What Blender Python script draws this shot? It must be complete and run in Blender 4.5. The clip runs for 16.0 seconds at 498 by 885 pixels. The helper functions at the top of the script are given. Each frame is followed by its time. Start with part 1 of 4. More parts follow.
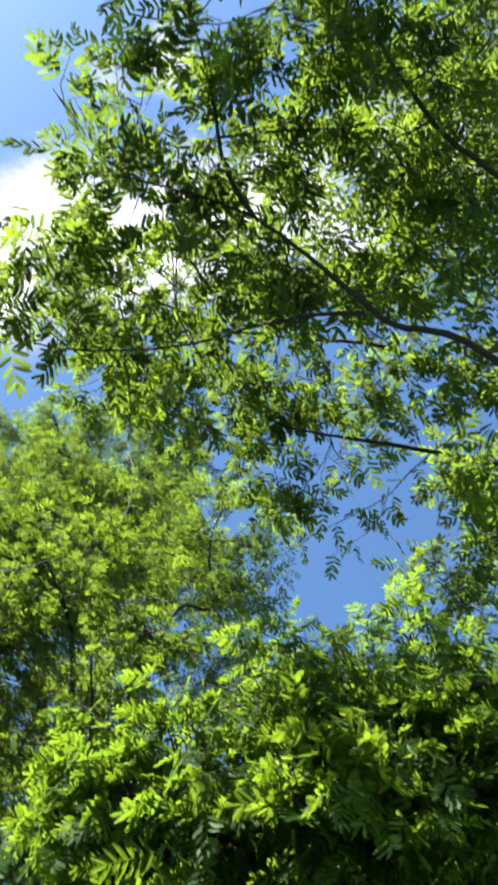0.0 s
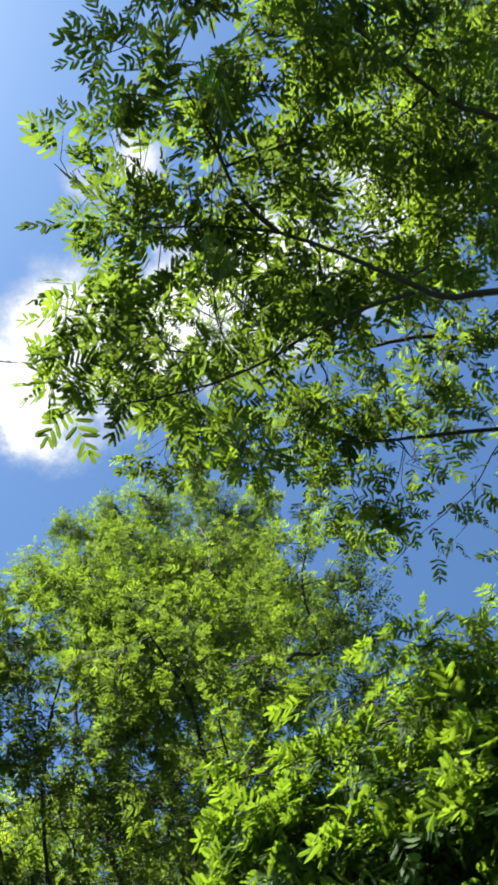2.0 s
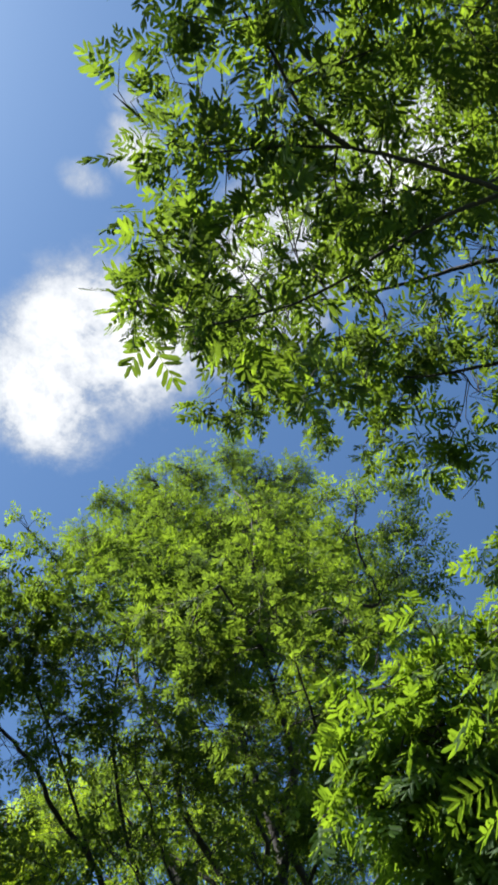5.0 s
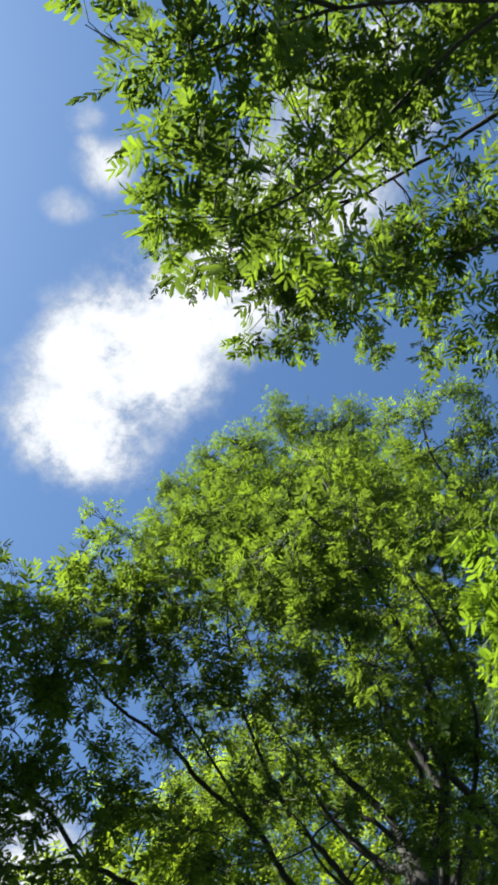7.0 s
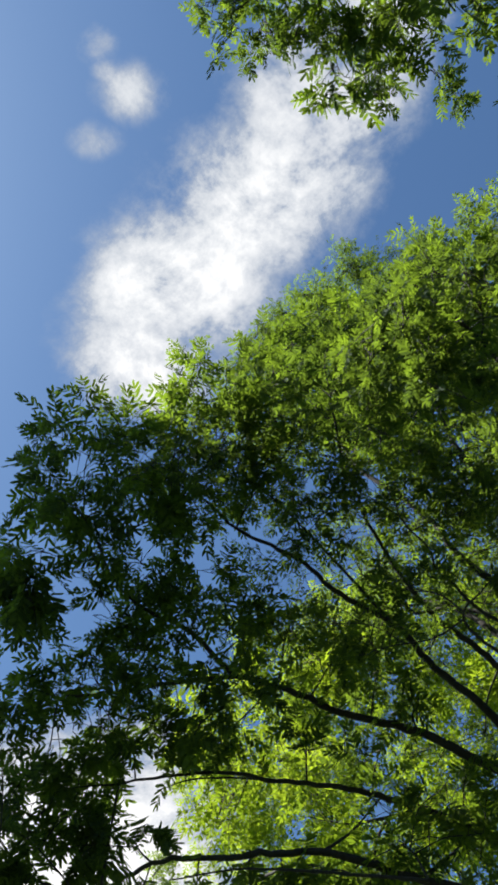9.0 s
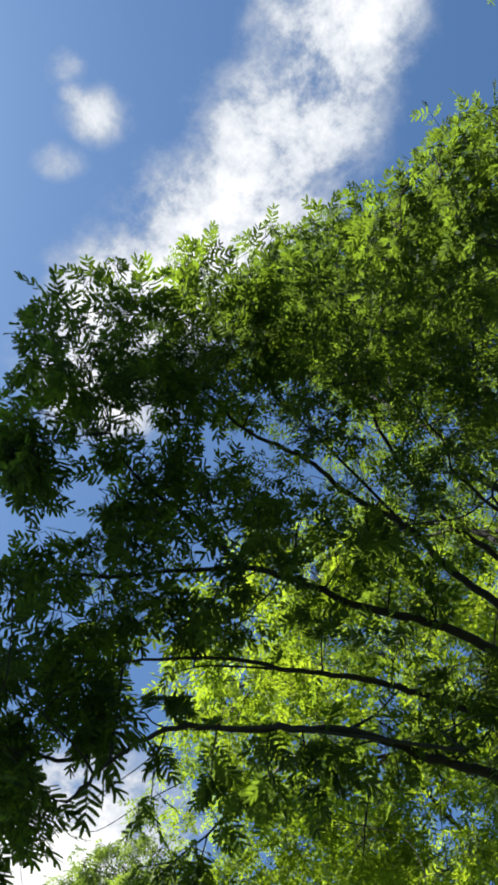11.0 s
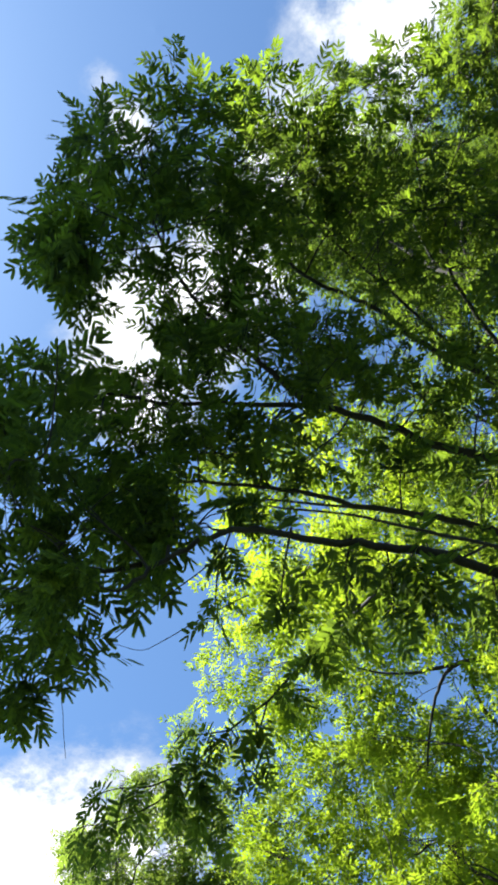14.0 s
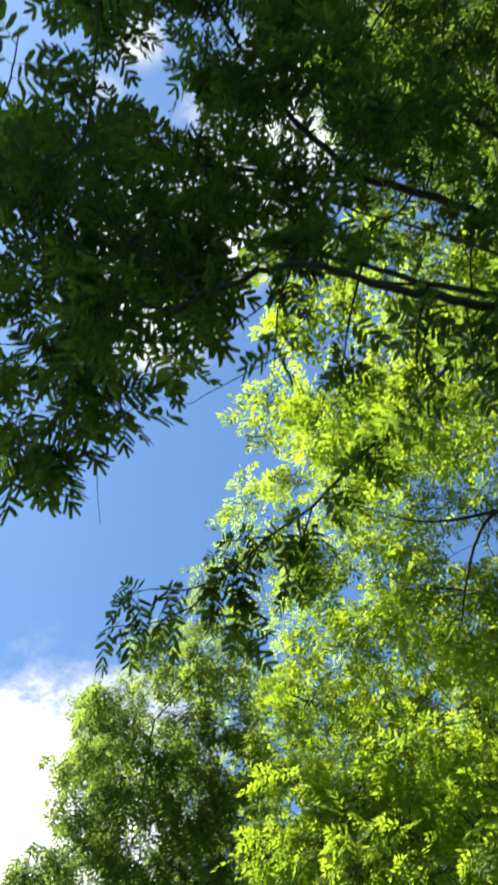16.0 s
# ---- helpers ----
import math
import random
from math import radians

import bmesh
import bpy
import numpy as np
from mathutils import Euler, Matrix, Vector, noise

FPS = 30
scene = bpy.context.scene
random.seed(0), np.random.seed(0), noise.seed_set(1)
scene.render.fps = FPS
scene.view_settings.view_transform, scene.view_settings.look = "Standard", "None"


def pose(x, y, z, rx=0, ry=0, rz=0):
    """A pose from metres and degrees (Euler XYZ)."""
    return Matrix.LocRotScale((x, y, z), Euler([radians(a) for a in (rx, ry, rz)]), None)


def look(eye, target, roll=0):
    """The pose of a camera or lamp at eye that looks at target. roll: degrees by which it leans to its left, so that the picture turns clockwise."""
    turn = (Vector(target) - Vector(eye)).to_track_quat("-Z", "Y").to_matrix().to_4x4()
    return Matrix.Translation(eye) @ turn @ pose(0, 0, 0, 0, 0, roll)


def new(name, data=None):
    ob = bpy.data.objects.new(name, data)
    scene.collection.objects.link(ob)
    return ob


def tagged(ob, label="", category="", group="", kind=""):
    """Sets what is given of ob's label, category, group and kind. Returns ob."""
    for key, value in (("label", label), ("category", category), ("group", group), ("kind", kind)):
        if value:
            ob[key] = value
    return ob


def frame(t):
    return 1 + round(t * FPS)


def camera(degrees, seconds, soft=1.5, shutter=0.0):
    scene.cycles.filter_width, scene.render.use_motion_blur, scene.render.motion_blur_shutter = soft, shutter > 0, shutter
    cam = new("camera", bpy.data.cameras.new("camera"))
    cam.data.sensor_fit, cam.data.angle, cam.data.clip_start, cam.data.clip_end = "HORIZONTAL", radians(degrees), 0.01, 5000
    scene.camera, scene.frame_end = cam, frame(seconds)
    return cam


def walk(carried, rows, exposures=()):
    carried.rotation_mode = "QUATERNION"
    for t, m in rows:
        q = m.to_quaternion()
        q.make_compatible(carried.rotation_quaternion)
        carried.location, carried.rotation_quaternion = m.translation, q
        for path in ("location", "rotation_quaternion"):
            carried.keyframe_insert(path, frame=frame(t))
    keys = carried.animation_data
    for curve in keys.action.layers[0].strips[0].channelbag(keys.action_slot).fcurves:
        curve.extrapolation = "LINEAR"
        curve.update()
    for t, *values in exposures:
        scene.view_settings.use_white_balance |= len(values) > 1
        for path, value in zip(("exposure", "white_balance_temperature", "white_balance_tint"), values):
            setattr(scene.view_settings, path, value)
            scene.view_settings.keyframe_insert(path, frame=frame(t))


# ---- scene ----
cam = camera(32.6, 16.0, soft=3.2, shutter=0.4)
METRES, EYE, TILT, LEAN, TURN = 7.0, 1.6, 63.0, 0.0, 0.0
ROWS = [
    (0.0, 0.0, 0.0, 0.0, 0.0, 0.0, -0.0),
    (0.5, -0.002, 0.001, 0.001, 2.24, 3.92, 1.89),
    (1.0, -0.0105, 0.0025, -0.0024, 4.25, 4.84, 5.38),
    (1.5, -0.017, 0.0063, -0.012, 4.63, 4.74, 9.67),
    (2.0, -0.032, 0.0196, -0.0317, 3.75, 4.64, 14.01),
    (2.5, -0.0508, 0.0268, -0.0463, 4.31, 5.85, 15.55),
    (3.0, -0.0705, 0.0301, -0.0533, 5.57, 7.22, 15.9),
    (5.5, -0.1141, 0.0341, -0.0723, 4.73, 1.4, 18.08),
    (6.0, -0.1259, 0.0398, -0.0894, 5.7, -0.55, 23.35),
    (6.5, -0.1361, 0.0479, -0.1033, 7.53, 1.33, 28.19),
    (7.0, -0.1573, 0.0612, -0.1121, 9.31, 4.63, 30.96),
    (7.5, -0.1949, 0.0658, -0.1316, 10.18, 4.48, 32.65),
    (8.0, -0.2262, 0.0731, -0.1543, 11.18, 1.85, 33.65),
    (8.5, -0.2519, 0.0911, -0.1865, 13.5, 1.11, 36.77),
    (9.0, -0.2844, 0.1009, -0.2124, 15.79, 2.53, 39.41),
    (11.5, -0.4945, 0.1331, -0.3347, 11.42, 2.14, 36.85),
    (12.0, -0.5147, 0.1507, -0.3613, 11.59, 3.3, 35.48),
    (12.5, -0.5431, 0.1635, -0.3825, 10.94, 3.5, 35.33),
    (13.0, -0.5789, 0.1764, -0.3983, 11.09, 3.04, 35.72),
    (13.5, -0.6067, 0.1873, -0.4219, 12.99, 3.28, 36.26),
    (14.0, -0.6397, 0.2058, -0.4401, 14.52, 4.03, 37.42),
    (14.5, -0.6758, 0.2203, -0.4558, 14.29, 2.91, 36.94),
    (15.0, -0.7061, 0.2338, -0.4741, 14.08, 1.38, 35.61),
    (15.5, -0.736, 0.2507, -0.5013, 14.89, 1.12, 36.2),
    (16.0, -0.773, 0.2677, -0.5236, 14.88, -0.75, 36.28),
]
walk(cam, [(t, pose(0, 0, EYE, TILT, LEAN, TURN) @ pose(METRES * x, METRES * y, METRES * z, 90 + pitch, roll, yaw)) for t, x, y, z, yaw, pitch, roll in ROWS],
     [(0.0, 2.41), (1.0, 2.3), (2.0, 2.1), (3.0, 2.08), (5.5, 1.72), (6.5, 1.83), (7.0, 1.83), (8.0, 1.52), (9.0, 1.5), (11.5, 1.76), (12.5, 1.95), (13.5, 2.14), (15.0, 2.37), (15.5, 2.42), (16.0, 2.2)])

# ---- world and sun ----
SUN = Vector((-0.47, -0.33, 0.82)).normalized()
world = bpy.data.worlds.new("world")
scene.world = world
world.use_nodes = True
wn, wl = world.node_tree.nodes, world.node_tree.links
wn.clear()


def chain(tree, op, a, b=None):
    """A maths node on sockets or numbers."""
    n = tree.nodes.new("ShaderNodeMath")
    n.operation = op
    for i, v in enumerate((a, b)):
        if v is None:
            continue
        if isinstance(v, (int, float)):
            n.inputs[i].default_value = v
        else:
            tree.links.new(v, n.inputs[i])
    return n.outputs[0]


sky = wn.new("ShaderNodeTexSky")
sky.sky_type, sky.sun_disc = "NISHITA", False
sky.sun_elevation = math.asin(SUN.z)
sky.sun_rotation = math.atan2(SUN.x, SUN.y)
sky.air_density, sky.dust_density, sky.ozone_density = 1.0, 0.82, 1.2
wt = world.node_tree
coord = wn.new("ShaderNodeTexCoord")
sep = wn.new("ShaderNodeSeparateXYZ")
wl.new(coord.outputs["Generated"], sep.inputs[0])
height = chain(wt, "MAXIMUM", sep.outputs[2], 0.12)
px = chain(wt, "DIVIDE", sep.outputs[0], height)
py = chain(wt, "DIVIDE", sep.outputs[1], height)
layer = wn.new("ShaderNodeCombineXYZ")
wl.new(px, layer.inputs[0]), wl.new(py, layer.inputs[1])
billow = wn.new("ShaderNodeTexNoise")
billow.inputs["Scale"].default_value, billow.inputs["Detail"].default_value, billow.inputs["Roughness"].default_value = 9.0, 10.0, 0.67
billow.inputs["Distortion"].default_value = 0.12
wl.new(layer.outputs[0], billow.inputs["Vector"])
# clouds on a flat layer: centre, half length, half width, turn in degrees, thickness
CLOUDS = [(-0.30, 0.29, 0.10, 0.08, 60, 1.1), (-0.19, 0.245, 0.13, 0.10, 12, 1.15), (-0.06, 0.235, 0.16, 0.10, 8, 1.05), (0.06, 0.205, 0.14, 0.10, -8, 0.95),
          (0.17, 0.155, 0.15, 0.092, -28, 0.95), (-0.084, 0.056, 0.045, 0.036, 42, 0.66), (-0.079, -0.004, 0.028, 0.026, 40, 0.55),
          (-0.09, 0.025, 0.03, 0.02, 90, 0.5), (-0.15, 0.062, 0.036, 0.026, 42, 0.55),
          (-1.08, 0.92, 0.34, 0.26, -40, 1.6)]
mask = None
for cx, cy, la, lb, turn, thick in CLOUDS:
    ca, sa = math.cos(radians(turn)), math.sin(radians(turn))
    dx, dy = chain(wt, "SUBTRACT", px, cx), chain(wt, "SUBTRACT", py, cy)
    u = chain(wt, "ADD", chain(wt, "MULTIPLY", dx, ca / la), chain(wt, "MULTIPLY", dy, sa / la))
    v = chain(wt, "ADD", chain(wt, "MULTIPLY", dx, -sa / lb), chain(wt, "MULTIPLY", dy, ca / lb))
    q = chain(wt, "ADD", chain(wt, "MULTIPLY", u, u), chain(wt, "MULTIPLY", v, v))
    g = chain(wt, "MULTIPLY", chain(wt, "EXPONENT", chain(wt, "MULTIPLY", q, -0.9)), thick)
    mask = g if mask is None else chain(wt, "MAXIMUM", mask, g)
cover = chain(wt, "MULTIPLY", chain(wt, "ADD", chain(wt, "MULTIPLY", chain(wt, "SUBTRACT", billow.outputs["Fac"], 0.5), 3.2), 1.0), mask)
soft_edge = wn.new("ShaderNodeMapRange")
soft_edge.interpolation_type = "SMOOTHSTEP"
soft_edge.inputs[1].default_value, soft_edge.inputs[2].default_value = 0.25, 0.78
wl.new(cover, soft_edge.inputs[0])
white = wn.new("ShaderNodeMix")
white.data_type = "RGBA"
wl.new(soft_edge.outputs[0], white.inputs[0])
clear = wn.new("ShaderNodeMix")
clear.data_type, clear.blend_type = "RGBA", "MULTIPLY"
clear.inputs[0].default_value, clear.inputs[7].default_value = 1.0, (0.73, 0.98, 1.16, 1)
wl.new(sky.outputs[0], clear.inputs[6]), wl.new(clear.outputs[2], white.inputs[6])
puff = wn.new("ShaderNodeValToRGB")
puff.color_ramp.elements[0].position, puff.color_ramp.elements[0].color = 0.45, (0.44, 0.49, 0.57, 1)
puff.color_ramp.elements[1].position, puff.color_ramp.elements[1].color = 1.0, (1.0, 1.0, 1.0, 1)
bright = wn.new("ShaderNodeVectorMath")
bright.operation = "SCALE"
bright.inputs[3].default_value = 8.5
wl.new(chain(wt, "MULTIPLY", cover, 0.8), puff.inputs[0]), wl.new(puff.outputs[0], bright.inputs[0]), wl.new(bright.outputs[0], white.inputs[7])
back = wn.new("ShaderNodeBackground")
back.inputs[1].default_value = 0.046
wl.new(white.outputs[2], back.inputs[0])
end = wn.new("ShaderNodeOutputWorld")
wl.new(back.outputs[0], end.inputs[0])

sun = new("sun", bpy.data.lights.new("sun", "SUN"))
sun.data.energy, sun.data.angle, sun.data.color = 5.0, radians(0.53), (1.0, 0.95, 0.86)
sun.matrix_world = look(SUN * 60, (0, 0, 0))


# ---- materials ----
def material(name):
    m = bpy.data.materials.new(name)
    m.use_nodes = True
    m.node_tree.nodes.clear()
    return m, m.node_tree


def noise_tex(tree, scale, detail=4, rough=0.55):
    n = tree.nodes.new("ShaderNodeTexNoise")
    n.inputs["Scale"].default_value, n.inputs["Detail"].default_value, n.inputs["Roughness"].default_value = scale, detail, rough
    c = tree.nodes.new("ShaderNodeTexCoord")
    tree.links.new(c.outputs["Object"], n.inputs["Vector"])
    return n.outputs["Fac"]


def ramp(tree, fac, stops):
    r = tree.nodes.new("ShaderNodeValToRGB")
    els = r.color_ramp.elements
    while len(els) < len(stops):
        els.new(0.5)
    for e, (at, colour) in zip(els, stops):
        e.position, e.color = at, (*colour, 1)
    tree.links.new(fac, r.inputs[0])
    return r.outputs[0]


def leaf_material(name, dark, mid, light, through_dark, through_light, thin):
    m, t = material(name)
    geo = t.nodes.new("ShaderNodeNewGeometry")
    info = t.nodes.new("ShaderNodeObjectInfo")
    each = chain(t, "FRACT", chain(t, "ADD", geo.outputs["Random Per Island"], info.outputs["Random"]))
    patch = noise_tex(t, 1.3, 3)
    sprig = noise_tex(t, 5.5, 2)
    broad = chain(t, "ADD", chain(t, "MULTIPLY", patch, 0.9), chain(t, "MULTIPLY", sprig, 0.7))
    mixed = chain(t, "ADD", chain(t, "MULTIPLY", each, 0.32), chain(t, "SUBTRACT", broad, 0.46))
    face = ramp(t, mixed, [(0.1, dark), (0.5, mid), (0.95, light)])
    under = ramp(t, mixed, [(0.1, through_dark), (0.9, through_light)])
    diffuse, glow, gloss = (t.nodes.new("ShaderNodeBsdf" + k) for k in ("Diffuse", "Translucent", "Glossy"))
    t.links.new(face, diffuse.inputs[0]), t.links.new(under, glow.inputs[0])
    gloss.inputs[0].default_value, gloss.inputs[1].default_value = (0.8, 0.95, 0.85, 1), 0.5
    both, coat = t.nodes.new("ShaderNodeMixShader"), t.nodes.new("ShaderNodeMixShader")
    both.inputs[0].default_value, coat.inputs[0].default_value = thin, 0.008
    t.links.new(diffuse.outputs[0], both.inputs[1]), t.links.new(glow.outputs[0], both.inputs[2])
    t.links.new(both.outputs[0], coat.inputs[1]), t.links.new(gloss.outputs[0], coat.inputs[2])
    out = t.nodes.new("ShaderNodeOutputMaterial")
    t.links.new(coat.outputs[0], out.inputs[0])
    return m


# The dark tones are set low to carry some of the near crowns' shade.
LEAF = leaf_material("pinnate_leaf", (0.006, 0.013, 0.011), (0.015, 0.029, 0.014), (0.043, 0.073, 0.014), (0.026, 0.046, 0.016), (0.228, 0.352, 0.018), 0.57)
# Yellow-green of the trees behind, with sunlit brightness put into the colours.
LEAF_FAR = leaf_material("sunlit_leaf", (0.032, 0.066, 0.010), (0.09, 0.14, 0.012), (0.16, 0.215, 0.018), (0.17, 0.28, 0.012), (0.335, 0.435, 0.024), 0.62)

# Lighter version of the pinnate leaf: the low bough's sunlight is put into its colours.
LEAF_SUNLIT = leaf_material("sunlit_bough_leaf", (0.012, 0.030, 0.010), (0.028, 0.060, 0.012), (0.060, 0.105, 0.015), (0.078, 0.15, 0.010), (0.207, 0.32, 0.016), 0.57)
LEAF_PALE = leaf_material("pale_leaf", (0.030, 0.056, 0.018), (0.062, 0.106, 0.028), (0.11, 0.165, 0.04), (0.11, 0.19, 0.025), (0.28, 0.38, 0.045), 0.55)


def bark_material():
    m, t = material("bark")
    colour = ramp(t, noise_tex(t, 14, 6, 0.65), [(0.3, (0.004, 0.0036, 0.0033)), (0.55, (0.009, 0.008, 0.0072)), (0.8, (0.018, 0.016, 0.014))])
    b = t.nodes.new("ShaderNodeBsdfPrincipled")
    t.links.new(colour, b.inputs["Base Color"])
    b.inputs["Roughness"].default_value = 0.85
    bump = t.nodes.new("ShaderNodeBump")
    bump.inputs["Strength"].default_value, bump.inputs["Distance"].default_value = 0.6, 0.012
    t.links.new(noise_tex(t, 45, 5), bump.inputs["Height"]), t.links.new(bump.outputs[0], b.inputs["Normal"])
    out = t.nodes.new("ShaderNodeOutputMaterial")
    t.links.new(b.outputs[0], out.inputs[0])
    return m


BARK = bark_material()


def straw_material():
    m, t = material("dry_stalk")
    b = t.nodes.new("ShaderNodeBsdfPrincipled")
    t.links.new(ramp(t, noise_tex(t, 30, 4), [(0.3, (0.30, 0.26, 0.14)), (0.7, (0.46, 0.42, 0.26))]), b.inputs["Base Color"])
    b.inputs["Roughness"].default_value = 0.7
    out = t.nodes.new("ShaderNodeOutputMaterial")
    t.links.new(b.outputs[0], out.inputs[0])
    return m


STRAW = straw_material()


def ground_material():
    m, t = material("grass_ground")
    colour = ramp(t, noise_tex(t, 0.6, 8, 0.7), [(0.3, (0.022, 0.036, 0.013)), (0.55, (0.04, 0.062, 0.018)), (0.8, (0.065, 0.062, 0.036))])
    b = t.nodes.new("ShaderNodeBsdfPrincipled")
    t.links.new(colour, b.inputs["Base Color"])
    b.inputs["Roughness"].default_value = 0.9
    bump = t.nodes.new("ShaderNodeBump")
    bump.inputs["Strength"].default_value, bump.inputs["Distance"].default_value = 0.8, 0.05
    t.links.new(noise_tex(t, 18, 6), bump.inputs["Height"]), t.links.new(bump.outputs[0], b.inputs["Normal"])
    out = t.nodes.new("ShaderNodeOutputMaterial")
    t.links.new(b.outputs[0], out.inputs[0])
    return m


# ---- ground ----
def build_ground():
    steps = [-2400, -600, -160, -60, -30, -20, -14, -9, -5, -2, 1, 4, 8, 13, 20, 30, 60, 160, 600, 2400]
    verts = [(x, y, 0.12 * noise.noise((x * 0.11, y * 0.11, 0)) - 0.06 if abs(x) < 100 and abs(y) < 100 else 0) for y in steps for x in steps]
    n = len(steps)
    faces = [(j * n + i, j * n + i + 1, (j + 1) * n + i + 1, (j + 1) * n + i) for j in range(n - 1) for i in range(n - 1)]
    me = bpy.data.meshes.new("ground")
    me.from_pydata(verts, [], faces)
    me.materials.append(ground_material())
    return tagged(new("ground", me), "short rough grass under the trees", "ground", kind="structure")


build_ground()

# ---- trees ----
rng = np.random.default_rng(7)


def unit(v):
    return v / np.maximum(np.linalg.norm(v, axis=-1, keepdims=True), 1e-9)


def mesh_from(name, verts, loops, sizes, mat, smooth=False):
    """A mesh from arrays: corners, the corner numbers of all faces, and each face's number of corners."""
    me = bpy.data.meshes.new(name)
    verts, loops, sizes = np.asarray(verts, np.float32), np.asarray(loops, np.int32), np.asarray(sizes, np.int32)
    me.vertices.add(len(verts))
    me.vertices.foreach_set("co", verts.ravel())
    me.loops.add(len(loops))
    me.loops.foreach_set("vertex_index", loops)
    me.polygons.add(len(sizes))
    me.polygons.foreach_set("loop_start", np.concatenate([[0], np.cumsum(sizes)[:-1]]).astype(np.int32))
    me.polygons.foreach_set("use_smooth", np.full(len(sizes), smooth))
    me.update(calc_edges=True)
    me.materials.append(mat)
    return me


def child(name, me, parent, label="", kind=""):
    ob = new(name, me)
    ob.parent = parent
    return tagged(ob, label, kind=kind)


def spline(points, per=6):
    """A smooth line through the points."""
    p = np.asarray(points, float)
    p = np.vstack([2 * p[0] - p[1], p, 2 * p[-1] - p[-2]])
    out = []
    for i in range(1, len(p) - 2):
        for s in np.arange(per) / per:
            a, b, c, d = p[i - 1], p[i], p[i + 1], p[i + 2]
            out.append(0.5 * (2 * b + (c - a) * s + (2 * a - 5 * b + 4 * c - d) * s * s + (3 * b - a - 3 * c + d) * s ** 3))
    out.append(p[-2])
    return np.array(out)


def tube(line, radii, sides):
    """Corners and quads of a round tapered tube along a line, with a closed tip."""
    line, radii = np.asarray(line, float), np.asarray(radii, float)
    n = len(line)
    tan = unit(np.gradient(line, axis=0))
    ref = np.where(np.abs(tan[:, 2:3]) > 0.9, np.array([[1.0, 0, 0]]), np.array([[0, 0, 1.0]]))
    u = unit(np.cross(tan, ref))
    v = np.cross(tan, u)
    a = np.arange(sides) * 2 * np.pi / sides
    ring = line[:, None] + radii[:, None, None] * (np.cos(a)[None, :, None] * u[:, None] + np.sin(a)[None, :, None] * v[:, None])
    i, j = np.meshgrid(np.arange(n - 1), np.arange(sides), indexing="ij")
    k = (j + 1) % sides
    quads = np.stack([i * sides + j, i * sides + k, (i + 1) * sides + k, (i + 1) * sides + j], -1).reshape(-1, 4)
    return ring.reshape(-1, 3), quads


def tubes_mesh(name, pieces):
    verts, quads, base = [], [], 0
    for line, radii, sides in pieces:
        v, q = tube(line, radii, sides)
        verts.append(v), quads.append(q + base)
        base += len(v)
    q = np.concatenate(quads)
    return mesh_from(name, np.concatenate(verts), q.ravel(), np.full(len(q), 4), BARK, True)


def leaf_shape(pairs, form, seed):
    """A feathered leaf one unit long along +y, facing +z: oblong blades in pairs and one at the tip, on a thin bending stalk.
    form: "far", folded diamonds; "near", oblong folded blades; "feather", blades made of fine leaflets."""
    verts, faces = [], []
    rnd = np.random.default_rng(seed)
    sway = rnd.normal(0, 0.06)

    def stalk(s):
        return np.array((sway * s * s, s, -0.24 * s * s))

    def blade(at, ang, length, width):
        ca, sa = math.cos(ang), math.sin(ang)
        tilt, hang, curl = rnd.normal(0, 0.35), rnd.uniform(0.02, 0.3), rnd.normal(0, 0.06)

        def put(side, s):
            lx, ly = side * width + curl * length * s * s, s * length
            z = tilt * side * width - abs(side) * width * 0.3 - hang * length * s * s
            verts.append((at[0] + lx * ca + ly * sa, at[1] - lx * sa + ly * ca, at[2] + z))

        base = len(verts)
        if form == "far":
            for side, s in ((0, 0), (-0.5, 0.5), (0.5, 0.42), (0, 1)):
                put(side, s)
            faces.extend([(base, base + 3, base + 1), (base, base + 2, base + 3)])
        elif form == "near":
            for side, s in ((0, 0), (-0.44, 0.2), (0.44, 0.16), (-0.48, 0.8), (0.48, 0.76), (0, 1)):
                put(side, s)
            faces.extend([(base, base + 5, base + 3, base + 1), (base, base + 2, base + 4, base + 5)])
        else:
            put(0.03, 0), put(-0.03, 0), put(0, 1)
            faces.append((base, base + 1, base + 2))
            for i in range(11):
                s = 0.06 + 0.84 * i / 10
                wide = 0.5 * (0.5 + 0.5 * math.sin(math.pi * min(1, 0.15 + 0.82 * s)))
                for side in (-1, 1):
                    k = len(verts)
                    put(0, s - 0.055), put(side * wide * 0.75, s - 0.03), put(side * wide, s + 0.07), put(0, s + 0.045)
                    faces.append((k, k + 1, k + 2, k + 3))

    for i in range(pairs):
        s = 0.18 + 0.76 * i / (pairs - 1)
        size = 0.44 * (0.7 + 0.3 * math.sin(math.pi * (0.15 + 0.75 * s)))
        for side in (1, -1):
            if rnd.random() < 0.05:
                continue
            k = size * rnd.uniform(0.82, 1.1)
            blade(stalk(s + 0.015 * side), side * (radians(64 - 24 * s) + rnd.normal(0, 0.15)), k, 0.45 * k * (0.76 if form == "far" else 0.6))
    blade(stalk(0.97), rnd.normal(0, 0.1), 0.36, 0.1)
    if form != "far":
        base = len(verts)
        for s in (0, 0.5, 1):
            w = 0.010 * (1 - 0.5 * s)
            x, y, z = stalk(s)
            verts.extend([(x - w, y, z), (x + w, y, z)])
        faces.extend([(base, base + 1, base + 3, base + 2), (base + 2, base + 3, base + 5, base + 4)])
    return np.array(verts), faces


NEAR_LEAF = [leaf_shape(5, "near", k) for k in (11, 12, 13)]
FAR_LEAF = [leaf_shape(4, "far", k) for k in (21, 22, 23)]
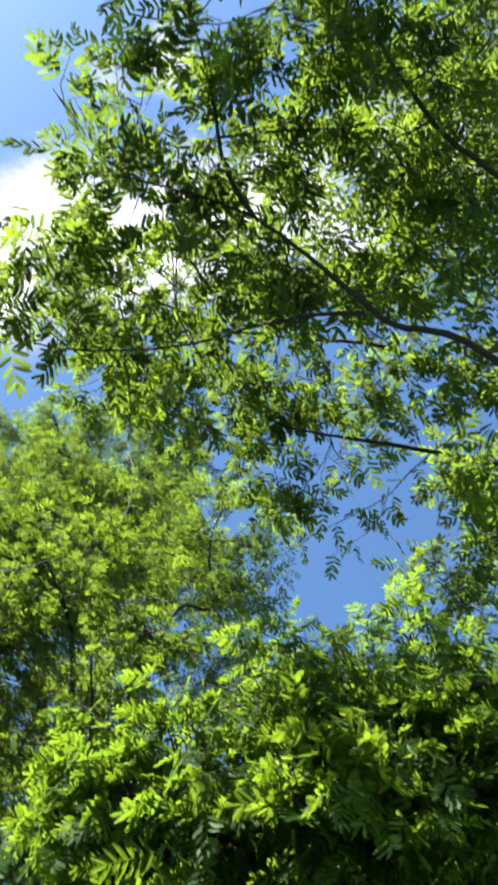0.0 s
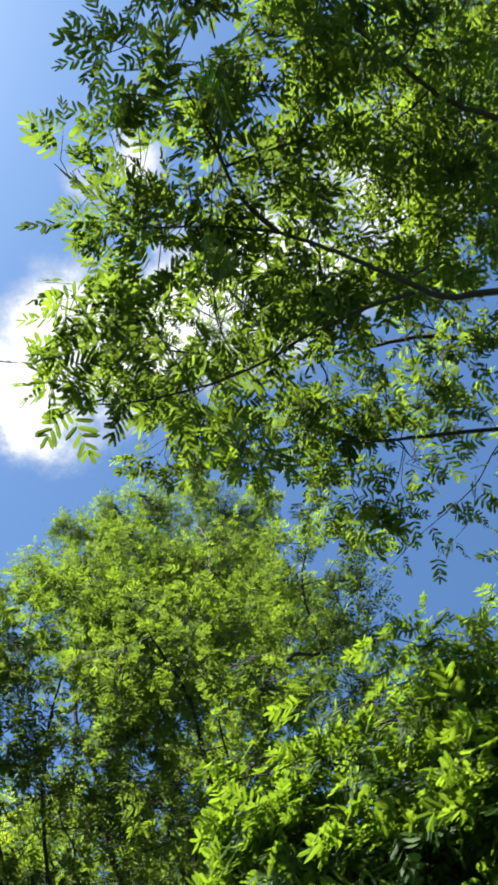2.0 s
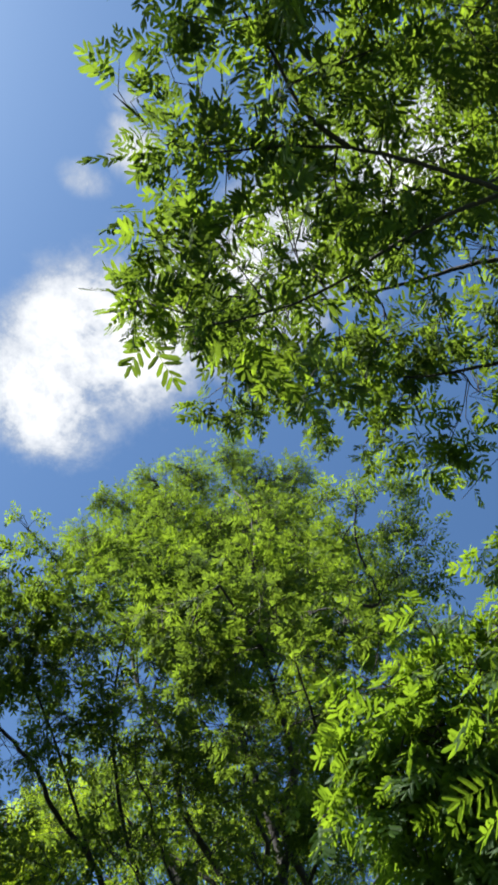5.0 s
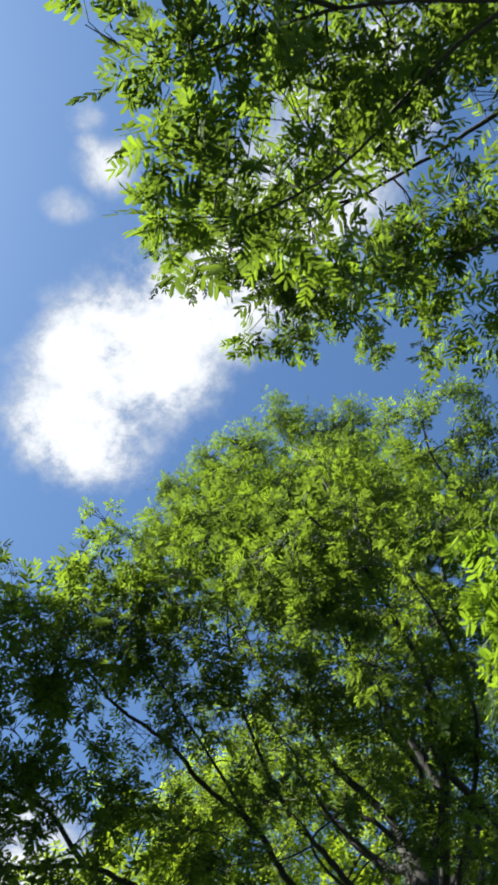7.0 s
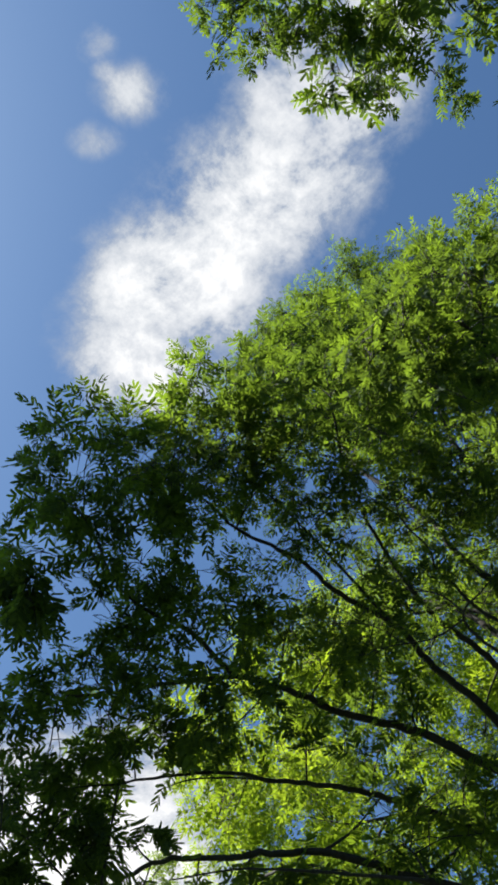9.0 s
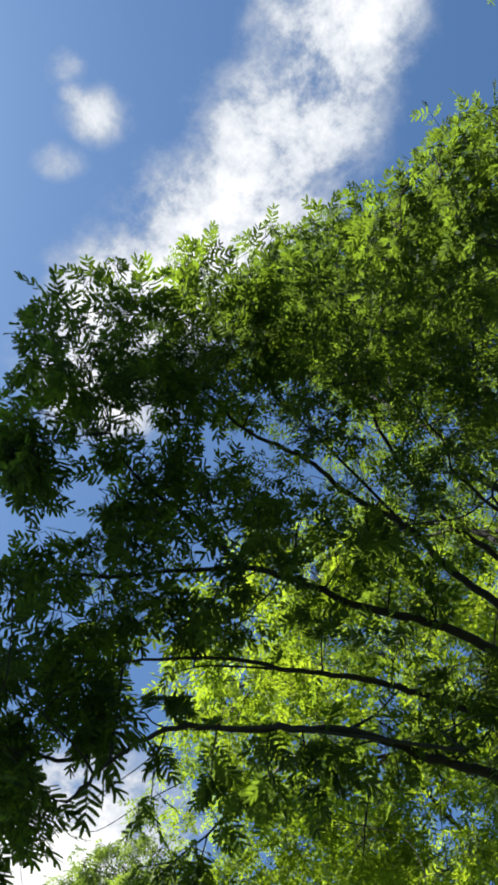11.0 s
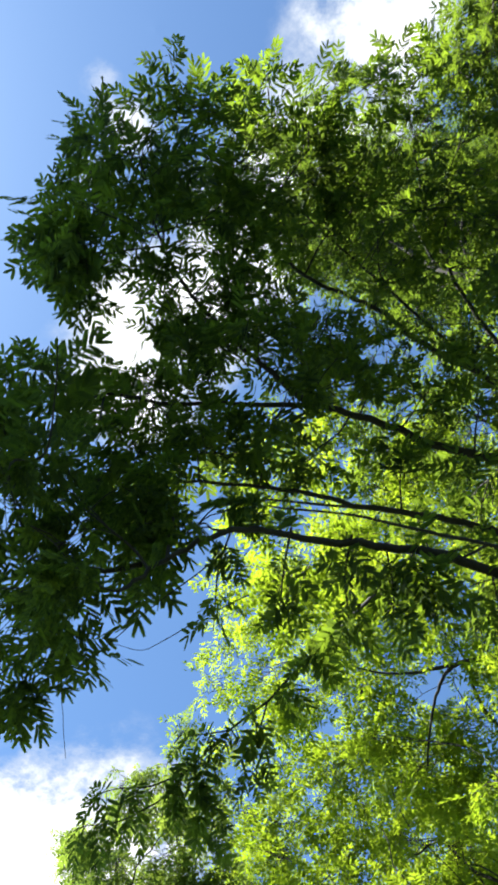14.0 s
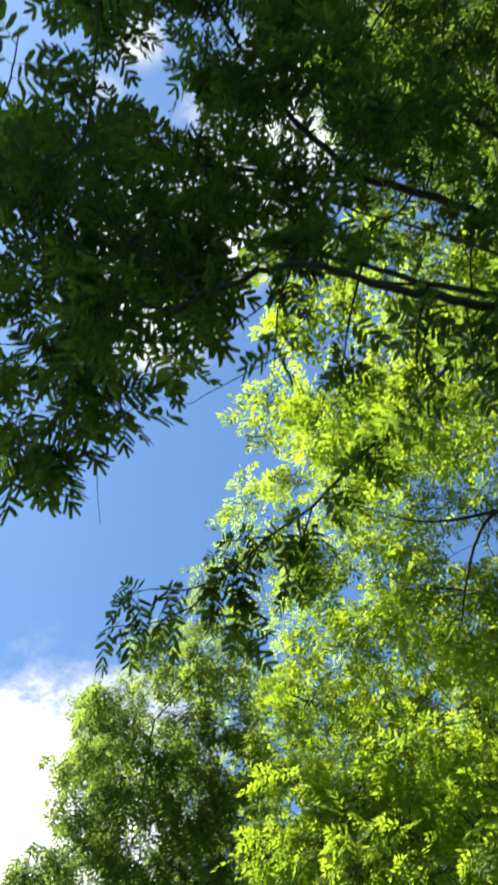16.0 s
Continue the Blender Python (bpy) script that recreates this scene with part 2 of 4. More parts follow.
FEATHER_LEAF = [leaf_shape(6, "feather", k) for k in (31, 32, 33)]


def leaves_mesh(name, shapes, pos, along, normal, size, mat):
    """Many leaves in one mesh, of several shapes by turns."""
    z = unit(normal - np.sum(normal * along, 1, keepdims=True) * along)
    x = np.cross(along, z)
    corners, loops, sizes, base = [], [], [], 0
    for k, (verts, faces) in enumerate(shapes):
        p, a, u, w, r = (q[k::len(shapes)] for q in (pos, along, z, x, size))
        n = len(p)
        if n == 0:
            continue
        v = p[:, None] + r[:, None, None] * (verts[None, :, 0:1] * w[:, None] + verts[None, :, 1:2] * a[:, None] + verts[None, :, 2:3] * u[:, None])
        flat = np.concatenate([np.array(f) for f in faces])
        corners.append(v.reshape(-1, 3))
        loops.append((flat[None] + (base + np.arange(n) * len(verts))[:, None]).ravel())
        sizes.append(np.tile(np.array([len(f) for f in faces]), n))
        base += n * len(verts)
    return mesh_from(name, np.concatenate(corners), np.concatenate(loops), np.concatenate(sizes), mat)


class Tree:
    def __init__(self, name, base, label, mat, size):
        self.root = tagged(new(name), label, "tree", kind="thing")
        self.root.location = base
        self.base, self.mat, self.size = np.array(base, float), mat, size
        self.twigs, self.leaves = [], {True: [], False: []}

    def trunk(self, points, r0, r1):
        line = spline(points, 8)
        s = np.linspace(0, 1, len(line))
        radii = r0 + (r1 - r0) * s + 0.45 * r0 * np.exp(-s * 14)
        wob = np.array([noise.noise(p * 2.0) for p in map(Vector, line)])
        self.add("trunk", [(line - self.base, radii * (1 + 0.12 * wob), 14)])

    def add(self, name, pieces, label="", parent=None):
        return child(name, tubes_mesh(name, pieces), parent or self.root, label)


def bough(tree, points, radius, clumps, far=False, dens=1.0, droop=0.35, leafy=0, leaf=1.0):
    """A limb through the points, a branch from it to each clump (x, y, z, radius), and leafy twigs all through the clumps."""
    rng = np.random.default_rng(int(1000 * abs(float(np.sum(points)))) + len(clumps))
    line = spline(points, 6)
    if far:
        bend = np.linspace(0, 1, len(line))[:, None]
        span = np.linalg.norm(line[-1] - line[0])
        line = line + span * (0.022 * np.sin(np.pi * 3 * bend) * rng.normal(0, 1, 3) + 0.012 * np.sin(np.pi * 7 * bend) * rng.normal(0, 1, 3))
    kinks = rng.normal(0, 0.13 * radius, line.shape)
    kinks[0] = 0
    line = line + kinks
    s = np.linspace(0, 1, len(line))
    limb = tree.add("limb", [(line - tree.base, radius * (1 - 0.86 * s ** 0.8) + min(0.003, 0.3 * radius), 9)])
    if leafy:
        run = np.concatenate([[0], np.cumsum(np.linalg.norm(np.diff(line, axis=0), axis=1))])
        n = int(leafy * run[-1]) + 2
        at = np.sort(rng.uniform(0.12, 1.0, n)) * run[-1]
        pos = np.stack([np.interp(at, run, line[:, q]) for q in range(3)], 1)
        tan = unit(np.stack([np.interp(at, run, np.gradient(line[:, q])) for q in range(3)], 1))
        side = unit(np.cross(tan, np.array([0, 0, 1.0])) + 1e-6) * np.where(np.arange(n) % 2 == 0, 1.0, -1.0)[:, None]
        along = unit(tan * 0.5 + side * 0.8 + np.array([0, 0, -droop]) + rng.normal(0, 0.25, (n, 3)))
        tree.leaves[False].append((pos, along, unit(np.array([0, 0, 1.0]) + tan * 0.5 + rng.normal(0, 0.4, (n, 3))), leaf * tree.size * rng.uniform(0.65, 1.05, n)))
    nodes, girth = [p for p in line], [radius * (1 - 0.86 * v ** 0.8) + 0.003 for v in s]
    for cx, cy, cz, r in sorted(clumps, key=lambda q: np.min(np.linalg.norm(line - np.array(q[:3]), axis=1))):
        c = np.array((cx, cy, cz))
        spots = np.array(nodes)
        step = c - spots
        gap = np.linalg.norm(step, axis=1)
        k = int(np.argmin(gap + 0.5 * np.maximum(0, spots[:, 2] - cz) + 0.3 * (np.array(girth) < 0.006)))
        start, reach = spots[k], step[k]
        away = unit(reach)
        bend = start + 0.5 * reach + rng.normal(0, 0.09, 3) * gap[k] + (0, 0, 0.08 * gap[k])
        arm = spline([start, bend, c, c + away * r * 0.5 + (0, 0, -0.1 * r)], 5)
        thick = min(0.8 * girth[k], 0.006 + 0.008 * gap[k])
        tree.add("branch", [(arm - tree.base, np.linspace(thick, 0.003, len(arm)), 6)], parent=limb)
        nodes.extend(arm[2:]), girth.extend(np.linspace(thick, 0.003, len(arm))[2:])
        grow = leaf * tree.size / 0.2
        count = max(3, int(round(dens * (98 if not far else 105) * r * r / grow ** 1.6)))
        inside = rng.normal(0, 1, (count, 3))
        inside = unit(inside) * (rng.random((count, 1)) ** 0.42) * r * (0.68 if far else 0.8)
        foot = c + inside + np.array([0, 0, 0 if far else 0.22 * r])
        heading = unit(inside / r * 1.1 + away * 0.55 + rng.normal(0, 0.5, (count, 3)) + np.array([0, 0, -droop]))
        length = rng.uniform(0.45, 0.9, count) * max(r, 0.2) * (0.88 if far else 1)
        per = 6
        for i in range(count):
            f = rng.integers(len(arm) // 3, len(arm))
            tip = foot[i] + heading[i] * length[i] + np.array([0, 0, -0.35 * droop * length[i]])
            mid = foot[i] + heading[i] * length[i] * 0.5
            if far:
                tree.twigs.append((np.array([arm[f], foot[i], tip]) - tree.base, np.array([0.005, 0.004, 0.0015]), 3))
                continue
            tree.twigs.append((np.array([arm[f], 0.5 * (arm[f] + foot[i]) + (0, 0, 0.03), foot[i], mid, tip]) - tree.base, np.array([0.005, 0.0045, 0.004, 0.003, 0.0015]), 3))
        where = np.linspace(0.12, 1.0, per)[None, :, None]
        pos = foot[:, None] + heading[:, None] * (length[:, None, None] * where) + np.array([0, 0, -1.0]) * (0.35 * droop * length[:, None, None] * where ** 2)
        side = unit(np.cross(heading, np.array([0, 0, 1.0])) + 1e-6)[:, None] * np.where(np.arange(per) % 2 == 0, 1.0, -1.0)[None, :, None]
        side[:, -1] *= 0.1
        along = unit(heading[:, None] * 0.75 + side + rng.normal(0, 0.38, (count, per, 3)) + np.array([0, 0, -1.3 * droop]))
        normal = unit(np.array([0, 0, 1.0]) + rng.normal(0, 0.75, (count, per, 3)))
        size = tree.size * rng.uniform(0.62, 1.12, (count, per)) * leaf
        tree.leaves[far].append(tuple(a.reshape(-1, *a.shape[2:]) for a in (pos, along, normal, size)))


def scatter(seed, centre, reach, count, r, keep=None):
    """Clumps (x, y, z, radius) strewn evenly through an ellipsoid. keep(x, y, z): where they may hang."""
    rnd = np.random.default_rng(seed)
    out = []
    while len(out) < count:
        p = rnd.uniform(-1, 1, (400, 3))
        p = p[np.sum(p * p, 1) < 1] * reach + centre
        for q in p:
            if (keep is None or keep(*q)) and all(np.linalg.norm(q - np.array(o[:3])) > 0.55 * r for o in out):
                out.append((*q, r * rnd.uniform(0.75, 1.2)))
                if len(out) == count:
                    break
    return out


def finish(tree, single=None):
    """Joins the twigs and the leaves. single(x, y, z): where leaves hang as parts of their own, 280 at most."""
    if tree.twigs:
        tagged(tree.add("twig", tree.twigs, "thin leafy twigs"), kind="stuff")
    for far, sets in tree.leaves.items():
        if not sets:
            continue
        pos, along, normal, size = (np.concatenate(a) for a in zip(*sets))
        alone = np.zeros(len(pos), bool)
        if single and not far:
            picked = np.flatnonzero(single(pos[:, 0], pos[:, 1], pos[:, 2]))
            alone[picked[:: max(1, len(picked) // 280)][:280]] = True
        me = leaves_mesh("crown", FAR_LEAF if far else NEAR_LEAF, pos[~alone] - tree.base, along[~alone], normal[~alone], size[~alone], tree.mat)
        child("crown", me, tree.root, kind="stuff")
        if not alone.any():
            continue
        zero, y, up = np.zeros((1, 3)), np.array([[0, 1.0, 0]]), np.array([[0, 0, 1.0]])
        shapes = [leaves_mesh("leaf", [shape], zero, y, up, np.ones(1), tree.mat) for shape in FEATHER_LEAF]
        for i, (p, a, n, k) in enumerate(zip(pos[alone], along[alone], normal[alone], size[alone])):
            z = unit(n - np.dot(n, a) * a)
            x = np.cross(a, z)
            ob = child("leaf", shapes[i % 3], tree.root)
            ob.matrix_basis = Matrix.Translation(p - tree.base) @ Matrix(np.stack([x, a, z], 1).tolist()).to_4x4() @ Matrix.Scale(k, 4)


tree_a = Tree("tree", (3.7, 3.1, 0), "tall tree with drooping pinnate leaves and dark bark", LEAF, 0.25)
tree_a.trunk([(3.7, 3.1, -0.1), (3.6, 3.05, 1.5), (3.4, 2.9, 3.6), (3.3, 2.9, 5.9), (3.3, 3.1, 8.5)], 0.24, 0.07)
bough(tree_a, [(2.90, 2.60, 4.60), (1.40, 1.76, 6.07), (0.86, 1.65, 6.35), (0.66, 1.53, 6.47), (0.34, 1.33, 6.72), (0.03, 1.16, 6.98), (-0.36, 1.04, 7.09), (-0.82, 0.94, 7.16)], 0.024, [
    (-1.19, 0.56, 7.47, 0.25), (-0.97, 0.87, 7.37, 0.27), (-0.69, 1.06, 7.27, 0.38), (-0.74, 0.64, 7.62, 0.30),
    (-0.32, 0.89, 7.42, 0.35), (0.03, 0.68, 7.65, 0.40), (0.41, 1.06, 7.38, 0.40), (0.25, 1.46, 7.10, 0.35),
    (0.63, 1.35, 7.09, 0.32), (0.92, 1.48, 6.80, 0.28), (1.20, 1.31, 6.89, 0.30), (1.51, 2.06, 6.81, 0.30),
    (-0.08, 1.42, 7.22, 0.24), (-0.23, 1.30, 7.35, 0.22), (0.13, 1.42, 8.36, 0.28), (0.35, 1.71, 8.28, 0.26),
    (0.16, 1.84, 8.51, 0.26),
], dens=0.78)
bough(tree_a, [(0.03, 1.16, 6.98), (-0.15, 0.90, 7.18), (-0.22, 0.56, 7.37), (-0.28, 0.34, 7.58), (-0.41, -0.05, 7.89)], 0.016, [
    (-0.21, 0.33, 7.40, 0.38), (-0.60, 0.19, 7.58, 0.28), (-0.62, -0.12, 7.78, 0.19), (-0.36, -0.29, 7.88, 0.33),
    (0.09, 0.00, 8.00, 0.40), (0.32, 0.34, 7.68, 0.40), (0.40, 0.70, 7.45, 0.40), (0.04, -0.36, 8.08, 0.35),
], dens=0.55)
bough(tree_a, [(3.30, 2.90, 6.20), (2.60, 2.40, 7.00), (1.77, 1.19, 8.16), (1.25, 0.91, 8.22), (0.83, 0.69, 8.31)], 0.014, [
    (1.02, 0.47, 8.00, 0.34), (1.34, 0.79, 7.91, 0.36), (1.61, 1.10, 7.70, 0.36), (1.31, 1.40, 7.81, 0.34),
    (0.94, 1.14, 7.93, 0.34), (1.55, 0.42, 7.80, 0.34), (0.90, 1.59, 7.73, 0.30), (1.61, 1.56, 7.49, 0.34),
    (0.73, 0.82, 8.11, 0.30), (1.29, 0.15, 7.97, 0.34), (0.66, 1.34, 7.93, 0.28),
], far=True, leaf=0.85, dens=0.85)
bough(tree_a, [(0.68, 1.59, 6.40), (0.40, 1.61, 6.42), (-0.00, 1.72, 6.51), (-0.21, 1.78, 6.48), (-0.55, 1.83, 6.44), (-0.97, 1.74, 6.18), (-1.20, 1.67, 6.10)], 0.013, [
    (-1.43, 1.51, 6.38, 0.17), (-1.21, 1.61, 6.40, 0.26), (-1.04, 1.34, 6.72, 0.33), (-0.81, 1.60, 6.69, 0.35),
    (-0.48, 1.38, 6.88, 0.38), (-0.38, 1.79, 6.78, 0.30), (-1.19, 1.89, 6.53, 0.14), (-0.78, 2.06, 6.96, 0.30),
    (-0.64, 2.75, 7.57, 0.26),
], dens=0.75, leafy=12, droop=0.5)
bough(tree_a, [(2.90, 2.60, 4.60), (1.83, 1.18, 6.54), (1.42, 0.85, 6.63), (1.15, 0.66, 6.84), (0.91, 0.39, 6.91), (0.69, 0.07, 7.16), (0.54, -0.23, 7.47)], 0.025, [
    (0.81, -0.03, 7.12, 0.40), (1.08, 0.24, 6.97, 0.28), (0.92, 0.69, 7.07, 0.30), (1.19, 0.73, 6.80, 0.28),
    (1.33, 0.04, 7.11, 0.40), (0.56, 0.10, 7.46, 0.35), (0.39, -0.27, 7.77, 0.40),
], dens=0.82)
bough(tree_a, [(3.30, 2.90, 5.50), (2.20, 2.70, 7.40), (1.12, 2.50, 8.24), (0.52, 2.56, 8.59), (-0.15, 2.58, 8.88), (-0.74, 2.56, 9.12)], 0.03, [
    (-0.67, 2.83, 9.04, 0.40), (-0.22, 3.07, 8.95, 0.35), (-1.12, 2.89, 9.02, 0.30), (-1.04, 3.36, 9.29, 0.22),
    (0.20, 2.97, 8.83, 0.40), (0.66, 2.90, 8.56, 0.40), (-0.50, 3.36, 9.07, 0.30), (-0.40, 2.27, 8.98, 0.40),
    (0.37, 2.21, 8.29, 0.40), (0.83, 2.18, 7.98, 0.40), (1.77, 2.64, 7.38, 0.36), (1.49, 2.52, 7.74, 0.30),
    (1.18, 2.53, 8.02, 0.26), (1.90, 3.10, 7.35, 0.36), (-1.32, 2.98, 8.49, 0.16),
], dens=0.72)
bough(tree_a, [(3.30, 2.90, 5.90), (2.20, 3.30, 7.60), (0.93, 3.30, 8.13), (0.68, 3.33, 8.28), (0.32, 3.37, 8.56), (-0.08, 3.26, 8.86)], 0.024, [
    (-0.12, 3.54, 9.03, 0.35), (-0.02, 3.96, 8.95, 0.32), (0.31, 3.77, 8.77, 0.33), (0.50, 4.02, 8.51, 0.28),
    (0.79, 3.62, 8.52, 0.40), (1.03, 3.18, 8.53, 0.40), (0.26, 4.28, 8.64, 0.16), (1.64, 4.55, 7.97, 0.30),
    (2.03, 4.37, 7.98, 0.35), (1.93, 4.47, 7.30, 0.35), (2.23, 4.00, 8.16, 0.40), (1.85, 3.67, 7.99, 0.35),
    (2.00, 3.80, 8.00, 0.45),
], dens=0.7)
bough(tree_a, [(1.81, 3.22, 8.14), (1.42, 3.49, 7.99), (1.19, 3.73, 7.91), (0.93, 3.88, 7.87), (0.66, 4.07, 7.91), (0.36, 4.30, 7.91)], 0.0055, [
], leafy=5, droop=0.5)
bough(tree_a, [(1.19, 3.73, 7.91), (1.07, 3.97, 7.79), (0.72, 4.20, 7.70)], 0.003, [
], leafy=8, droop=0.6)
bough(tree_a, [(-0.15, 2.58, 8.88), (-0.75, 2.40, 9.05), (-1.25, 2.25, 9.18), (-1.70, 2.18, 9.25)], 0.011, [
    (-1.65, 2.05, 9.30, 0.20), (-1.72, 2.30, 9.35, 0.18), (-1.45, 2.45, 9.30, 0.24), (-1.50, 2.10, 9.50, 0.22),
    (-1.25, 2.20, 9.40, 0.28), (-1.30, 2.60, 9.00, 0.22), (-1.05, 2.60, 9.10, 0.28), (-1.00, 2.90, 8.98, 0.22),
    (-1.10, 3.20, 9.02, 0.18), (-1.14, 3.38, 8.98, 0.12), (-0.85, 2.40, 9.40, 0.30), (-0.80, 3.10, 9.15, 0.24),
    (-0.64, 3.65, 9.22, 0.18), (-0.60, 3.95, 9.28, 0.15),
], dens=0.9, leaf=0.62, droop=0.45)
bough(tree_a, [(3.30, 2.90, 7.00), (2.60, 2.20, 8.20), (1.80, 1.50, 8.80), (0.90, 1.00, 9.00)], 0.03,
      scatter(43, (1.65, 1.15, 8.9), (1.1, 1.3, 0.5), 20, 0.42), far=True, leaf=1.0, dens=0.6)
finish(tree_a, lambda x, y, z: (z < 6.3) & (x < 0.6) & (y < 3))

# Low sunlit boughs, given a trunk of their own, added out of view.
tree_b = Tree("tree", (3.05, 4.45, 0), "low drooping feathery boughs on an added unseen trunk, sunlit green put into the leaves", LEAF_SUNLIT, 0.25)
tree_b.trunk([(3.05, 4.45, -0.1), (3.02, 4.40, 1.5), (2.95, 4.30, 3.2), (2.90, 4.20, 4.9)], 0.14, 0.06)
bough(tree_b, [(2.90, 4.20, 4.20), (2.40, 3.60, 4.75), (1.62, 3.03, 4.95), (1.27, 3.07, 4.92), (0.93, 3.17, 4.94), (0.47, 3.32, 4.89), (-0.00, 3.45, 4.72), (-0.28, 3.51, 4.56), (-0.60, 3.54, 4.40)], 0.028, [
    (-0.66, 3.39, 4.86, 0.22), (-0.42, 3.41, 4.92, 0.26), (-0.70, 3.48, 4.47, 0.24), (-0.55, 3.48, 4.53, 0.30),
    (-0.35, 3.53, 4.68, 0.33), (-0.07, 3.41, 5.11, 0.29), (0.25, 3.35, 5.17, 0.31), (0.49, 3.31, 5.45, 0.24),
    (-0.00, 3.52, 4.57, 0.33), (0.23, 3.39, 4.70, 0.33), (0.62, 3.34, 5.13, 0.33), (0.96, 3.26, 5.40, 0.33),
    (1.09, 3.33, 5.03, 0.35), (0.50, 3.46, 4.59, 0.35), (0.79, 3.35, 4.66, 0.35), (1.02, 3.32, 4.46, 0.40),
    (-0.43, 3.58, 4.29, 0.33), (0.02, 3.53, 4.23, 0.35), (0.47, 3.49, 4.23, 0.35),
    (0.85, 3.37, 4.14, 0.40),
], dens=1.1, leaf=0.64, droop=0.6)
bough(tree_b, [(2.90, 4.20, 4.60), (1.90, 3.60, 5.05), (1.10, 3.55, 5.20), (0.35, 3.70, 5.20)], 0.02,
      scatter(41, (0.55, 3.6, 4.85), (1.1, 0.45, 0.68), 24, 0.32), dens=1.4, leaf=0.75, droop=0.6)
bough(tree_b, [(2.90, 4.20, 4.00), (1.95, 3.60, 4.50), (1.20, 3.50, 4.40), (0.50, 3.60, 4.30)], 0.02,
      scatter(42, (0.7, 3.55, 4.35), (1.2, 0.45, 0.4), 18, 0.36), dens=1.2, leaf=0.85, droop=0.5)
bough(tree_b, [(2.90, 4.20, 4.40), (2.40, 3.70, 5.10), (1.79, 3.61, 5.19), (1.26, 3.91, 5.26), (0.68, 4.01, 5.31), (0.20, 4.09, 5.12)], 0.012, [
    (0.41, 4.08, 5.42, 0.33), (0.13, 4.09, 5.13, 0.33), (0.69, 4.06, 5.40, 0.33), (0.81, 3.95, 4.89, 0.36),
    (0.37, 4.02, 4.88, 0.33), (1.24, 3.84, 5.19, 0.36), (-0.18, 3.96, 4.65, 0.28), (1.15, 3.89, 5.75, 0.30),
    (1.28, 3.89, 4.80, 0.36), (1.49, 3.86, 5.67, 0.33),
], far=True, leaf=0.64, dens=1.2)
bough(tree_b, [(1.10, 3.55, 5.20), (0.20, 3.75, 5.05), (-0.60, 4.00, 4.80), (-1.15, 4.25, 4.50)], 0.014,
      scatter(44, (-0.62, 3.95, 4.6), (0.40, 0.35, 0.4), 12, 0.26), dens=1.2, leaf=0.75, droop=0.7)
bough(tree_b, [(0.50, 3.60, 4.30), (-0.30, 3.90, 4.20), (-1.05, 4.25, 4.10)], 0.012,
      scatter(45, (-0.8, 4.2, 4.15), (0.5, 0.3, 0.25), 8, 0.26), dens=0.7, leaf=0.8, droop=0.9)
for tip in ([0.06, 3.54, 4.6], [0.15, 3.5, 4.64], [0.2, 3.53, 4.6]):
    dry = child("dry_stalk", tubes_mesh("dry_stalk", [(np.array([[0.18, 3.44, 4.71], tip]) - tree_b.base, np.array([0.006, 0.003]), 5)]), tree_b.root, "pale dry leaf stalk")
    dry.data.materials[0] = STRAW
finish(tree_b, lambda x, y, z: (z < 5.5) & (x < 0.5) & (y < 3.7))

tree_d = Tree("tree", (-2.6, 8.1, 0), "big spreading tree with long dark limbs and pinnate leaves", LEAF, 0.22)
tree_d.trunk([(-2.6, 8.1, -0.1), (-2.65, 8.05, 2), (-2.75, 7.9, 4.5), (-2.85, 7.8, 6.2), (-2.74, 7.89, 7.32)], 0.33, 0.13)
bough(tree_d, [(-2.74, 7.89, 7.22), (-2.51, 8.14, 8.33), (-2.50, 7.90, 11.00), (-2.30, 7.80, 14.00), (-2.40, 7.80, 16.50)], 0.07, [
    (-2.49, 8.06, 18.78, 0.50), (-3.29, 7.90, 17.88, 0.60), (-1.96, 8.42, 17.78, 0.60), (-1.21, 8.28, 17.33, 0.45),
    (-3.85, 7.39, 16.90, 0.50), (-4.52, 7.26, 16.25, 0.50), (-3.81, 7.77, 16.17, 0.70), (-3.02, 8.14, 16.13, 0.70),
    (-2.22, 8.33, 15.56, 0.70), (-1.49, 8.46, 16.10, 0.60), (-4.67, 6.88, 15.82, 0.30), (-4.34, 7.41, 14.52, 0.70),
    (-3.44, 7.75, 13.97, 0.70), (-2.60, 7.84, 13.47, 0.70), (-4.72, 6.55, 13.68, 0.45), (-1.92, 7.56, 12.55, 0.60),
    (-3.86, 7.25, 12.38, 0.60), (-3.10, 7.53, 11.79, 0.60), (-2.38, 7.39, 11.41, 0.60), (-3.01, 8.50, 15.36, 0.70),
    (-1.41, 8.15, 14.57, 0.50), (-2.60, 8.60, 15.00, 0.80), (-2.00, 8.40, 16.50, 0.70),
], far=True, dens=1.20, leaf=0.64)
bough(tree_d, [(-2.50, 7.90, 11.00), (-2.70, 8.50, 13.50), (-2.60, 9.00, 16.00)], 0.035,
      scatter(51, (-2.7, 9.1, 15.3), (1.6, 0.4, 2.3), 24, 0.62), far=True, dens=0.60, leaf=1.3)
bough(tree_d, [(-2.85, 7.75, 6.15), (-3.10, 8.60, 8.20), (-3.00, 8.90, 10.00)], 0.04,
      scatter(52, (-3.0, 8.8, 10.3), (1.9, 0.8, 1.3), 15, 0.45), far=True, dens=0.56, leaf=0.95)
